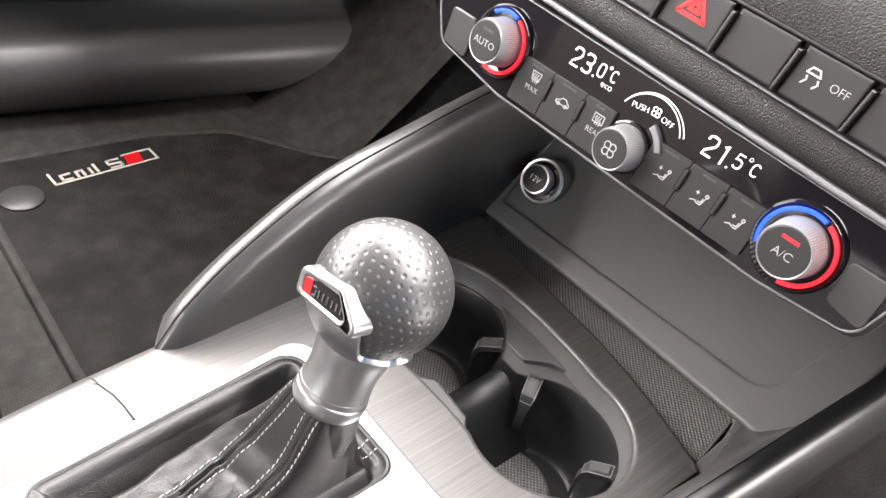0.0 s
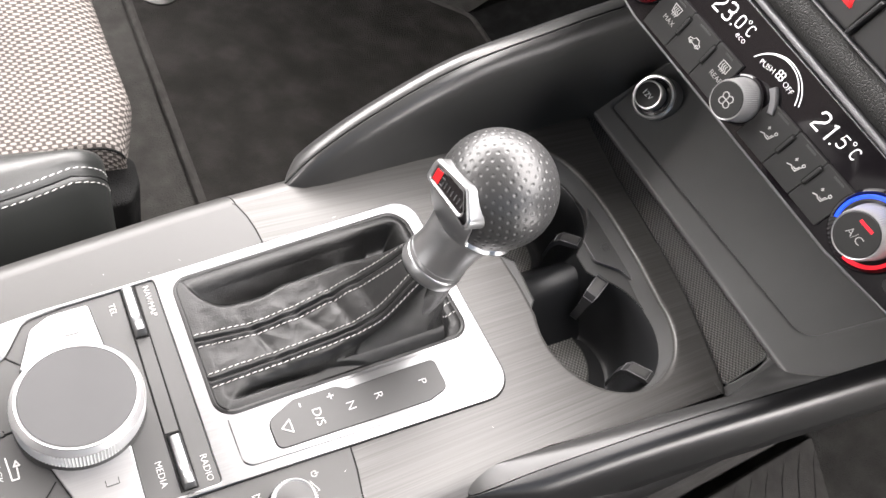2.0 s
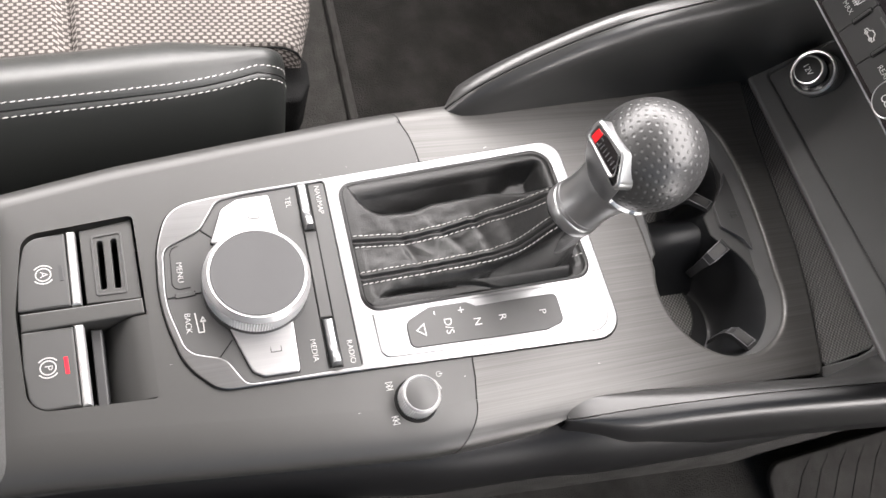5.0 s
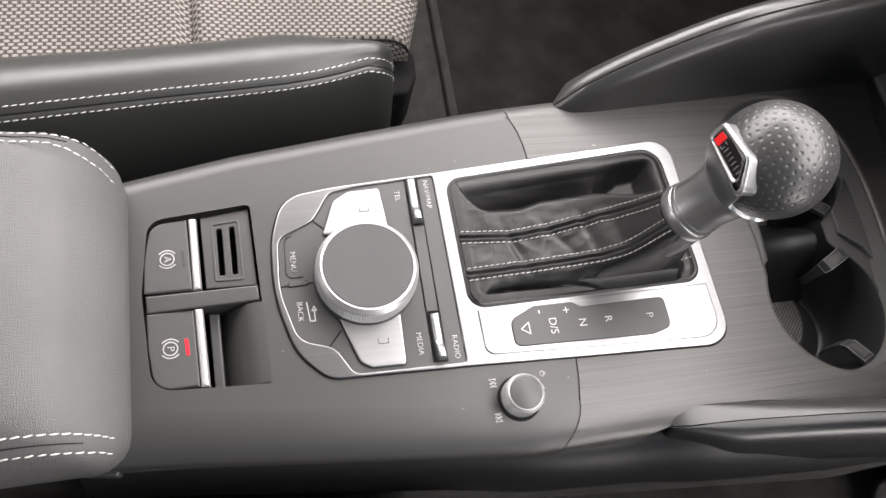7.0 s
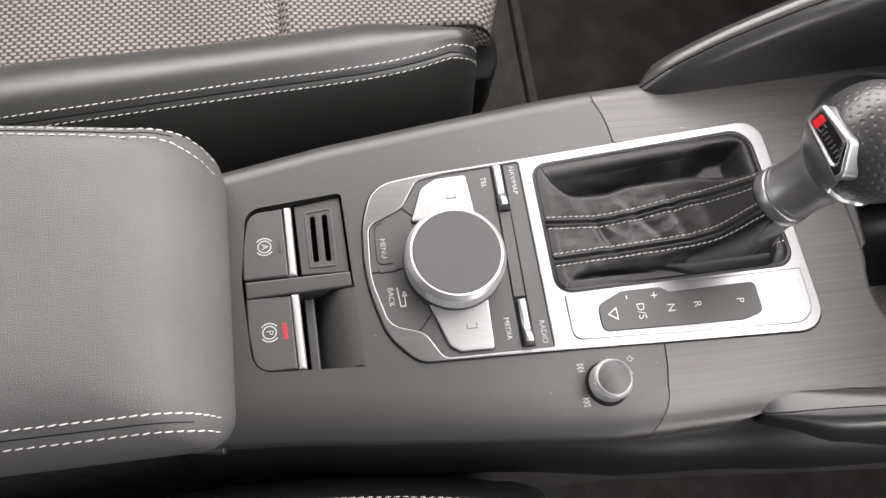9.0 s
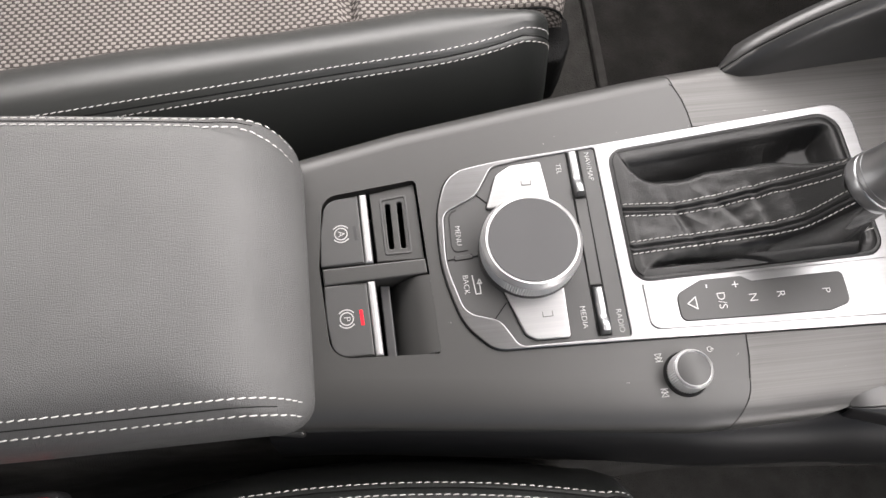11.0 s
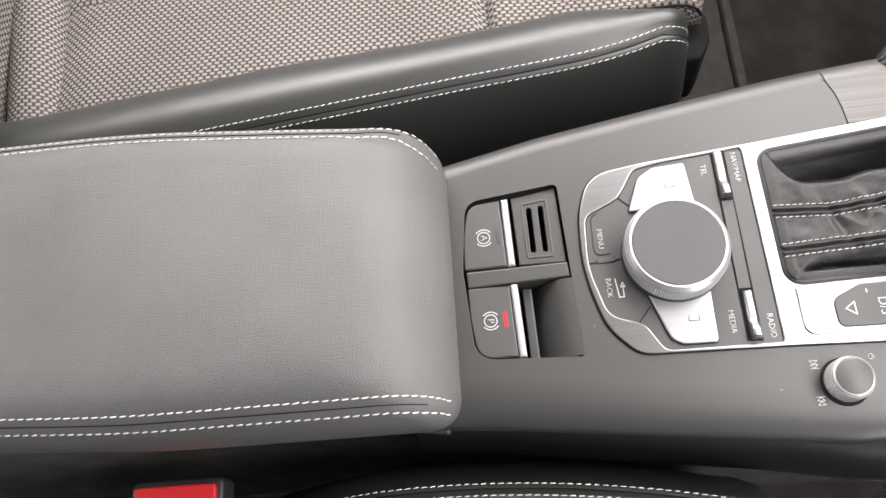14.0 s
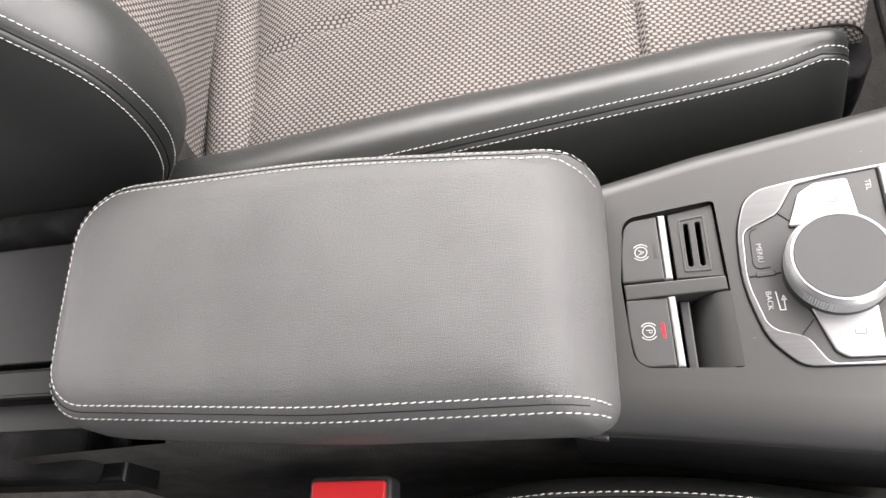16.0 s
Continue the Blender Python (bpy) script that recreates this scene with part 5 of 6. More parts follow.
def build_climate():
    p = thing("climate_panel", "black climate control panel with silver dials and lit temperature display", "climate control")
    face = rounded([(0.1360, -0.0225), (0.1480, 0.0235), (-0.1450, 0.0330), (-0.1560, 0.0060), (-0.1440, -0.0170), (-0.0900, -0.0250), (0.0900, -0.0270)], [0.010, 0.002, 0.002, 0.012, 0.010, 0.03, 0.03])
    body = [(x * 1.015, y * 1.04 - 0.0012) for x, y in face]
    part("housing", plate([body], -0.060, -0.0022, 0.0030, HV), FIN, p)
    part("silver_edge", plate([face, [(x * 0.992, (y - 0.004) * 0.965 + 0.004) for x, y in reversed(face)]], -0.004, 0.0002, 0.0004, HV), LINEMETAL, p)
    part("display_glass", plate([[(x * 0.992, (y - 0.004) * 0.965 + 0.004) for x, y in face]], -0.004, -0.0006, 0.0, HV), GLASS, p, "gloss black display glass")
    # lower row of keys
    keys = [(-0.0790, -0.0560), (-0.0556, -0.0323), (-0.0319, -0.0120), (0.0135, 0.0361), (0.0365, 0.0576), (0.0580, 0.0790)]
    for x0, x1 in keys:
        k = part("key", plate([rounded([(x0 - 0.002, -0.0215), (x1 - 0.002, -0.0215), (x1, 0.0045), (x0, 0.0045)], 0.0007, 3)], -0.002, 0.0014, 0.0003, HV), HKEY, p)
        part("key_lamp", plate([[(x0 + 0.007, 0.0020), (x1 - 0.007, 0.0020), (x1 - 0.007, 0.0030), (x0 + 0.007, 0.0030)]], 0.0012, 0.0016, 0.0, HV), BLACK, k)
    for x in (-0.0562, -0.0325, 0.0358, 0.0573):
        part("rib_gap", plate([rounded([(x - 0.0024, -0.0120), (x + 0.0013, -0.0120), (x + 0.0022, 0.0015), (x - 0.0015, 0.0015)], 0.0012, 3)], 0.0, 0.0016, 0.0, HV), VOID, p)
        part("key_rib", plate([rounded([(x - 0.0016, -0.0110), (x + 0.0006, -0.0110), (x + 0.0014, 0.0005), (x - 0.0008, 0.0005)], 0.0010, 3)], 0.0, 0.0027, 0.0007, HV), HKEY, p)
    for x0, x1 in ((-0.1420, -0.1215), (0.1180, 0.1370)):
        part("blank_key", plate([rounded([(x0, -0.0150), (x1, -0.0180), (x1, 0.006), (x0, 0.006)], 0.003)], -0.002, 0.0008, 0.0006, HV), FIN, p)
    up = HV @ at(0, 0, 0.0013)
    w = 0.00042
    # key symbols
    dem = lambda cx, cy: [[(cx - 0.0032, cy + 0.0030), (cx + 0.0032, cy + 0.0030), (cx + 0.0024, cy - 0.0016), (cx - 0.0024, cy - 0.0016), (cx - 0.0032, cy + 0.0030)]] + [[(cx + d, cy - 0.0030), (cx + d + 0.0005, cy - 0.001), (cx + d - 0.0005, cy + 0.0004), (cx + d, cy + 0.0020)] for d in (-0.0014, 0, 0.0014)]
    rear = lambda cx, cy: [[(cx - 0.0032, cy - 0.0018), (cx + 0.0032, cy - 0.0018), (cx + 0.0032, cy + 0.0028), (cx - 0.0032, cy + 0.0028), (cx - 0.0032, cy - 0.0018)]] + [[(cx + d, cy - 0.0028), (cx + d + 0.0005, cy - 0.001), (cx + d - 0.0005, cy + 0.0004), (cx + d, cy + 0.0018)] for d in (-0.0014, 0, 0.0014)]
    car = lambda cx, cy: [[(cx - 0.0045, cy - 0.001), (cx - 0.0042, cy + 0.0006), (cx - 0.002, cy + 0.001), (cx - 0.0008, cy + 0.0026), (cx + 0.002, cy + 0.0026), (cx + 0.0032, cy + 0.001), (cx + 0.0045, cy + 0.0006), (cx + 0.0045, cy - 0.001), (cx - 0.0045, cy - 0.001)], arc(cx - 0.0024, cy - 0.001, 0.0009, 0, 360, 8), arc(cx + 0.0026, cy - 0.001, 0.0009, 0, 360, 8)]
    sitter = lambda cx, cy: [arc(cx + 0.0032, cy + 0.0026, 0.0008, 0, 360, 8), [(cx - 0.0040, cy - 0.0028), (cx - 0.0018, cy - 0.0018), (cx - 0.0002, cy - 0.0026), (cx + 0.0018, cy - 0.0026), (cx + 0.0030, cy + 0.0012)], [(cx - 0.0002, cy - 0.0016), (cx + 0.0014, cy - 0.0016), (cx + 0.0020, cy + 0.0006)], [(cx - 0.0026, cy + 0.0022), (cx - 0.0012, cy + 0.0022)], [(cx - 0.0019, cy + 0.003), (cx - 0.0019, cy + 0.0014)]]
    for fn, x, y in ((dem, -0.0665, -0.0030), (car, -0.0443, -0.0068), (rear, -0.0200, -0.0035)):
        part("key_symbol", strokes(fn(x, y), w, up), ICON, p)
    for x in (0.0251, 0.0476, 0.0680):
        part("key_symbol", strokes(sitter(x, -0.0082), w, up), ICON, p)
    part("lettering", lettering("MAX", 0.0044, up @ at(-0.0668, -0.0098, 0)), ICON, p)
    part("lettering", lettering("REAR", 0.0044, up @ at(-0.0200, -0.0105, 0)), ICON, p)
    # display
    digits = {
        "0": [(-1, 0.5), (-0.75, 0.92), (-0.3, 1), (0.3, 1), (0.75, 0.92), (1, 0.5), (1, -0.5), (0.75, -0.92), (0.3, -1), (-0.3, -1), (-0.75, -0.92), (-1, -0.5), (-1, 0.5)],
        "1": [(-0.25, 0.68), (0.35, 1), (0.35, -1)],
        "2": [(-1, 0.55), (-0.75, 0.92), (-0.3, 1), (0.35, 1), (0.8, 0.9), (1, 0.5), (0.8, 0.12), (-0.75, -0.62), (-1, -1), (1, -1)],
        "3": [(-1, 0.8), (-0.6, 1), (0.4, 1), (0.85, 0.88), (1, 0.5), (0.8, 0.12), (0.3, 0.04), (-0.3, 0.03), (-0.3, -0.03), (0.3, -0.04), (0.8, -0.12), (1, -0.5), (0.85, -0.88), (0.4, -1), (-0.6, -1), (-1, -0.8)],
        "5": [(0.9, 1), (-0.8, 1), (-0.95, 0.1), (-0.3, 0.28), (0.4, 0.25), (0.9, 0.0), (1, -0.4), (0.8, -0.85), (0.3, -1), (-0.5, -1), (-1, -0.8)],
        "C": [(0.95, 0.7), (0.6, 0.95), (0.1, 1), (-0.6, 0.88), (-1, 0.4), (-1, -0.4), (-0.6, -0.88), (0.1, -1), (0.6, -0.95), (0.95, -0.7)],
    }
    dz = HV @ at(0, 0, -0.0005)
    for t, x, y, sz in (("2", -0.0485, 0.0180, 0.0140), ("3", -0.0405, 0.0180, 0.0140), (".", -0.0352, 0.0170, 0.0130), ("0", -0.0315, 0.0185, 0.0098), ("\u00b0", -0.0268, 0.0198, 0.0078), ("C", -0.0232, 0.0190, 0.0085), ("eco", -0.0252, 0.0130, 0.0052),
                        ("2", 0.0392, 0.0150, 0.0140), ("1", 0.0462, 0.0148, 0.0140), (".", 0.0505, 0.0138, 0.0130), ("5", 0.0545, 0.0158, 0.0098), ("\u00b0", 0.0592, 0.0172, 0.0078), ("C", 0.0630, 0.0162, 0.0085)):
        if t in digits:
            h, wd = sz * 0.345, sz * 0.19
            part("display_digit", tube([dz @ at(x, y, 0) @ Vector((u * wd + 0.12 * v * wd, v * h, 0)) for u, v in digits[t]], sz * 0.040, 8), LCD, p)
            continue
        part("display_digit", lettering(t, sz, dz @ at(x, y, 0), 0.0002, "CENTER", -0.00028), LCD, p)
    c0, r0 = (0.0068, 0.0030), 0.0205
    part("fan_scale", strokes([arc(*c0, r0, 155, 24, 28), [(c0[0] + (r0 - 0.0022 * i / 20) * math.cos(radians(155 - 131 * i / 20)), c0[1] + (r0 - 0.0022 * i / 20) * math.sin(radians(155 - 131 * i / 20))) for i in range(21)]], 0.0004, dz), LCD, p)
    for t, x, y, rz in (("PUSH", -0.0025, 0.0132, 8), ("OFF", 0.0142, 0.0134, -6)):
        part("display_lettering", lettering(t, 0.0044, dz @ at(x, y, 0, 0, 0, rz), 0.0002, "CENTER", -0.00013), LCD, p)
    fanmark = lambda r: [[(0, 0)] + arc(r * 0.55 * math.cos(radians(a)), r * 0.55 * math.sin(radians(a)), r * 0.42, a - 150, a + 120, 8) for a in (45, 135, 225, 315)]
    part("fan_mark", strokes(fanmark(0.0028), 0.0004, dz @ at(0.0066, 0.0152, 0)), LCD, p)
    # dials
    for nm, x, y, r, h in (("AUTO", -0.0982, 0.0031, 0.0124, 0.0150), ("A/C", 0.0965, -0.0022, 0.0124, 0.0150), ("fan", -0.0002, -0.0086, 0.0108, 0.0135)):
        m = HV @ at(x, y, 0)
        d = part("dial", revolve([(r * 1.13, 0.0), (r * 1.12, 0.002), (r * 1.08, h * 0.35), (r * 1.02, h * 0.90), (r * 0.97, h)], m, 140, (2, 3, 0, 0.0005), (False, False)), PALEDIAL, p, "silver knurled dial")
        part("dial_cap", revolve([(r * 0.915, h - 0.0015), (r * 0.91, h + 0.0002), (r * 0.88, h + 0.0006)], m, 64), HKEY, d)
        part("dial_bevel", revolve([(r * 0.98, h - 0.0008), (r * 0.95, h + 0.0004), (r * 0.915, h + 0.0002), (r * 0.91, h - 0.001)], m, 64, None, (False, False)), DIAL, d)
        part("dial_ring", revolve([(r * k, zz) for k, zz in (((1.70, -0.001), (1.68, 0.0016), (1.60, 0.0028), (1.50, 0.0016), (1.12, 0.0004)) if nm != "fan" else ((1.30, -0.001), (1.28, 0.0012), (1.20, 0.0016), (1.12, 0.0004)))], m, 64, None, (False, False)), GLASS, d)
        cap = m @ at(0, 0, h + 0.0005)
        if nm == "fan":
            part("dial_symbol", strokes(fanmark(0.0044), 0.00045, cap), ICON, d)
            part("dial_arc", plate([arc(0, 0, 0.0215, 22, 62, 12) + arc(0, 0, 0.0180, 62, 22, 12)], -0.001, 0.0030, 0.0008, m), LINEMETAL, p)
        else:
            part("dial_lettering", lettering(nm, 0.0058, cap @ at(0, -0.001, 0)), ICON, d)
            part("dial_lamp", plate([[(-0.0040, 0.0055), (0.0040, 0.0055), (0.0040, 0.0070), (-0.0040, 0.0070)]], 0, 0.0003, 0, cap), REDLIT if nm == "A/C" else BLACK, d)
            for mat, a0, a1 in ((BLUELIT, 205, 72), (REDLIT, 66, -85)) if nm == "A/C" else ((BLUELIT, 130, 70), (REDLIT, 64, -110)):
                ar = arc(0, 0, r * 1.47, a0, a1, 24) + arc(0, 0, r * 1.31, a1, a0, 24)
                part("temperature_arc", plate([ar], 0.0012, 0.0030, 0.0003, m), mat, d, "lit %s arc" % ("red" if mat is REDLIT else "blue"))
    return p


build_climate()


def build_dash():
    d = thing("dashboard", "dark grained dashboard with chrome line and row of flat switches", "dashboard")
    # silver line, skin band, second line, switch row, upper roll
    part("silver_line", plate([[(-0.165, -0.0012), (0.30, -0.0012), (0.30, 0.0020), (-0.165, 0.0020)]], -0.006, 0.0030, 0.0012, LINE), LINEMETAL, d)
    sect = [(0.0018, -0.004), (0.0030, 0.0010), (0.008, 0.0030), (0.0130, 0.0034), (0.0180, 0.0020), (0.0192, -0.002)]
    rows = [[LINE @ Vector((x, v, w)) for x in [-0.40 + 0.02 * k for k in range(38)]] for v, w in sect]
    part("skin_band", grid(rows), DASHSKIN, d, "grained dark skin band", 80)
    part("switch_line", plate([[(-0.25, 0.0190), (0.30, 0.0190), (0.30, 0.0206), (-0.25, 0.0206)]], -0.006, 0.0040, 0.0010, LINE), LINEMETAL, d)
    part("upper_line", plate([[(-0.25, 0.0450), (0.30, 0.0450), (0.30, 0.0466), (-0.25, 0.0466)]], -0.006, 0.0040, 0.0007, LINE), HKEY, d)
    body = [(0.0212, -0.002), (0.0450, -0.002), (0.0466, 0.0010), (0.060, 0.0040), (0.080, -0.002), (0.11, -0.03), (0.13, -0.20), (0.14, -0.84)]
    rows = [[LINE @ Vector((x, v, w)) for x in (-0.75, -0.4, -0.2, 0.0, 0.2, 0.4, 0.75)] for v, w in body]
    part("upper_dash", grid(rows), DASHSKIN, d)
    low = [(0.001, -0.004), (-0.010, 0.000), (-0.030, -0.002), (-0.050, -0.020), (-0.065, -0.080), (-0.07, -0.40)]
    for xs in ((-0.80, -0.5, -0.30, -0.168), (0.162, 0.4, 0.80)):
        rows = [[LINE @ Vector((x, v, w)) for x in xs] for v, w in low]
        part("lower_dash", grid(rows), DASHSKIN, d)
    for i, x in enumerate((-0.0840, -0.0500, -0.0160, 0.0180, 0.0520, 0.0860)):
        sw = part("switch", plate([[(x + 0.0012, 0.0218), (x + 0.0322, 0.0218), (x + 0.0330, 0.0445), (x + 0.0028, 0.0445)]], -0.002, 0.0050, 0.0012, LINE), HKEY, d)
        part("switch_rib", plate([[(x - 0.0014, 0.0218), (x + 0.0008, 0.0218), (x + 0.0026, 0.0420), (x + 0.0002, 0.0420)]], -0.002, 0.0080, 0.0010, LINE), RAILBLACK, d)
        mm = LINE @ at(x + 0.0170, 0.0345, 0.0049)
        if i == 2:
            part("hazard_triangle", strokes([[(-0.0075, -0.004), (0.0075, -0.004), (0.0, 0.0080), (-0.0075, -0.004)], [(-0.0030, -0.001), (0.0030, -0.001), (0.0, 0.0035), (-0.0030, -0.001)]], 0.0020, mm), REDENAMEL, sw)
        if i == 4:
            part("switch_lettering", lettering("OFF", 0.0052, mm @ at(0.0070, 0.0, 0)), ICON, sw)
            part("switch_symbol", strokes([[(-0.009, 0.001), (-0.0075, 0.0035), (-0.0040, 0.0035), (-0.0025, 0.001), (-0.009, 0.001)], [(-0.009, -0.004), (-0.0075, -0.002), (-0.008, -0.0005)], [(-0.0035, -0.004), (-0.002, -0.002), (-0.0027, -0.0005)]], 0.0008, mm), ICON, sw)
    return d


build_dash()


# ---- armrest ----
def build_armrest():
    a = thing("armrest", "padded dark grey leather armrest with white twin stitching on the console", "armrest")
    core = [(0.0905, -0.1700), (0.0900, -0.3400), (0.0780, -0.5330), (-0.0980, -0.5430), (-0.0970, -0.3500), (-0.0780, -0.1700)]
    rad = [0.016, 0.8, 0.035, 0.045, 0.8, 0.024]

    def crown(x, y):
        return 0.003 * (1 - ((x + 0.006) / 0.09) ** 2) * min(1.0, max(0.0, (-0.17 - y) / 0.08))

    def ring(inset, z, n=200):
        cx, cy = -0.006, -0.355
        pts = []
        for x, y in core:
            sx = 1 - inset / 0.082
            sy = 1 - inset / 0.182 if y < -0.2 else max(0.05, 1 - 1.7 * inset / 0.182)
            pts.append((cx + (x - cx) * sx, cy + (y - cy) * sy))
        lp = equal_loop(rounded(pts, [r + inset * 0.5 if i in (0, 5) else max(0.004, r - inset * 0.6) for i, r in enumerate(rad)], 10), n)
        k = min(range(n), key=lambda i: (lp[i][0] - 1) ** 2 + (lp[i][1] - cy) ** 2)
        lp = lp[k:] + lp[:k]
        return [(x, y, z + crown(x, y) * min(1.0, max(0.0, (z - 0.40) / 0.05)) - 0.019 * max(0.0, (y + 0.215) / 0.045) ** 2.6 * min(1.0, max(0.25, (z - 0.40) / 0.04))) for x, y in lp]

    prof = [(0.006, 0.372), (0.002, 0.385), (0.0, 0.405), (0.000, 0.425), (0.0020, 0.4350), (0.0045, 0.4410), (0.0065, 0.4432), (0.0085, 0.4452), (0.0110, 0.4476), (0.0140, 0.4500), (0.0200, 0.4528), (0.030, 0.4545), (0.045, 0.4552), (0.058, 0.4555)]
    rows = [ring(i, z) for i, z in prof]
    part("cover", grid(rows, True, True, True), ARMLEATHER, a, "grained dark grey leather cover", 70)
    zs = [(a, z) for a, z in prof if z > 0.42]

    def seam_path(near, far):
        """A path round the cover: inset near on the driver's side, far on the passenger's side."""
        ra, rb = ring(near, lerp_table(zs, near)), ring(far, lerp_table(zs, far))
        pts = []
        for p, q in zip(ra, rb):
            w = max(0.0, min(1.0, (0.03 - p[0]) / 0.10))
            pts.append(Vector(p).lerp(Vector(q), w) + Vector((0, 0, 0.0004 if p[1] > -0.5 else 0.0009)))
        pts = sorted((p for p in pts if p.y < -0.215), key=lambda p: math.atan2(p.x + 0.006, -(p.y + 0.16)))
        ends = []
        for p, bend, inset in ((pts[0], 0.0048, far), (pts[-1], 0.0002, near)):
            run = []
            for y, f in ((-0.207, 0.05), (-0.199, 0.15), (-0.191, 0.4), (-0.184, 0.8), (-0.178, 1.3), (-0.1740, 1.8)):
                z = min(lerp_table(zs, inset), lerp_table(zs, (-0.170 - y) / 1.7)) - 0.019 * max(0.0, (y + 0.215) / 0.045) ** 2.6 + 0.0011
                run.append(Vector((p.x + f * bend, y, z)))
            ends.append(run)
        return list(reversed(ends[0])) + pts + ends[1]

    for near, far in ((0.0040, 0.0080), (0.0102, 0.0150)):
        lp = seam_path(near, far)
        part("stitching", stitching(lp, lambda p: (0.5 if p.x > 0 else -0.3, -0.3 if p.y < -0.5 else 0, 1), 0.0050, 0.0037, 0.00036), THREAD, a)
    part("seam_groove", tube(seam_path(0.0070, 0.0115)[3:-2], 0.0003, 5), VOID, a)
    part("base_tip", plate([rounded([(0.0895, -0.1780), (0.0840, -0.2100), (0.070, -0.2100), (0.0700, -0.1850)], 0.002)], 0.3700, 0.3800, 0.002), SATIN, a)
    return a


build_armrest()


# ---- seats ----
def build_seat(sign):
    """A sports seat: cloth centre, leather bolsters; sign -1 for the passenger's side."""
    s = thing("car_seat", "car seat with pale woven cloth centre and black leather bolsters", "seat", group="front seats")

    def X(x):
        return sign * x

    table = [(-0.60, 0.180), (-0.48, 0.187), (-0.30, 0.206), (-0.19, 0.212), (-0.13, 0.217), (-0.075, 0.224), (-0.048, 0.221), (-0.02, 0.214), (-0.006, 0.208), (0.02, 0.203)]
    cloth = [(-0.60, 0.180), (-0.48, 0.187), (-0.30, 0.206), (-0.19, 0.212), (-0.13, 0.217), (-0.075, 0.222), (0.02, 0.223)]

    def cloth_edge(y):
        return lerp_table(table, y) if sign < 0 else 0.170 + 0.55 * (y + 0.19) ** 2

    def seam_at(y):
        return lerp_table([(-0.60, 0.112), (-0.154, 0.158), (-0.114, 0.1615), (-0.074, 0.1655), (-0.050, 0.1695), (-0.035, 0.173), (-0.015, 0.1790), (0.010, 0.185)], y) if sign < 0 else 0.119 + 0.66 * (y + 0.19) ** 2

    def sink(y):
        return 0.0 if sign < 0 else 0.10 * max(0.0, (-0.22 - y) / 0.15) ** 1.5

    # cloth cushion
    rows, uvs = [], []
    ys = [-0.56 + 0.0050 * i for i in range(118)]
    for y in ys:
        e = (lerp_table(cloth, y) if sign < 0 else cloth_edge(y)) - 0.006 * max(0.0, min(1.0, (-0.06 - y) / 0.08))
        row, uvr = [], []
        for j in range(45):
            x = e + (0.62 - e) * j / 44
            z = 0.333 + 0.010 * ((x - 0.40) / 0.2) ** 2 - 0.006
            z -= 0.012 * math.exp(-((y + 0.137) / 0.0045) ** 2)
            z += 0.004 * math.exp(-((y + 0.137) / 0.030) ** 2)
            z -= 0.008 * math.exp(-((x - 0.295 - 0.262 * (y + 0.488)) / 0.0042) ** 2) * (1 if y < -0.137 else 0)
            z -= 0.012 * max(0.0, (y - 0.004) / 0.024) ** 2.4
            z -= 0.0015 * max(0.0, 1 - (x - e) / 0.005) ** 2
            z -= 0.015 * max(0.0, (-0.45 - y) / 0.05) ** 1.5
            row.append((X(x), y + (0.018 * min(1.0, (x - e) / 0.05) * max(0.0, (y + 0.02) / 0.048)), z))
            uvr.append((y, x))
        rows.append(row)
        uvs.append(uvr)
    last = rows[-1]
    for dy, dz in ((0.003, -0.006), (0.004, -0.014), (0.003, -0.030), (0.0, -0.060)):
        rows.append([(p[0], p[1] + dy, p[2] + dz) for p in last])
        uvs.append([(ys[-1] - dz, u[1]) for u in uvs[len(ys) - 1]])
    # the cloth's side, seen where the bolster narrows
    srows, suv = [], []
    for row, u in zip(rows[90:], uvs[90:]):
        p = Vector(row[0])
        srows.append([(p.x, p.y, p.z), (p.x - X(0.0025), p.y, p.z - 0.0035), (p.x - X(0.0035), p.y, p.z - 0.010), (p.x - X(0.003), p.y, p.z - 0.030)])
        suv.append([(u[0][0], u[0][1] - k) for k in (0.0, 0.0043, 0.011, 0.031)])
    part("cushion_side", grid(srows, uv=suv), FABRIC, s, "pale grey woven cloth", 80)
    part("piping", tube([(r[1][0], r[1][1], r[1][2] + 0.0010) for r in srows[:-3]], 0.0009, 6), FELT, s)
    part("cushion_cloth", grid(rows, uv=uvs), FABRIC, s, "pale grey woven cloth", 80)
    part("cushion_seam", tube([(X(x), -0.137, 0.3270 + 0.010 * ((x - 0.40) / 0.2) ** 2 - 0.0075) for x in [0.214 + 0.02 * i for i in range(20)]], 0.0022, 6), VOID, s)
    # rolled cloth between cushion and backrest
    rows, uvs = [], []
    for k in range(17):
        a = radians(-60 + 15 * k)
        rows.append([(X(0.160 + 0.02 * j), -0.512 + 0.12 * (0.02 * j - 0.12) * -1 + 0.024 * math.cos(a), 0.320 + 0.022 * math.sin(a)) for j in range(24)])
        uvs.append([(0.024 * a, 0.02 * j) for j in range(24)])
    part("cloth_roll", grid(rows, uv=uvs), FABRIC, s, "pale grey woven cloth", 80)
    # cushion bolster: cross sections along y
    rows = []
    st1, st2, mid = [], [], []
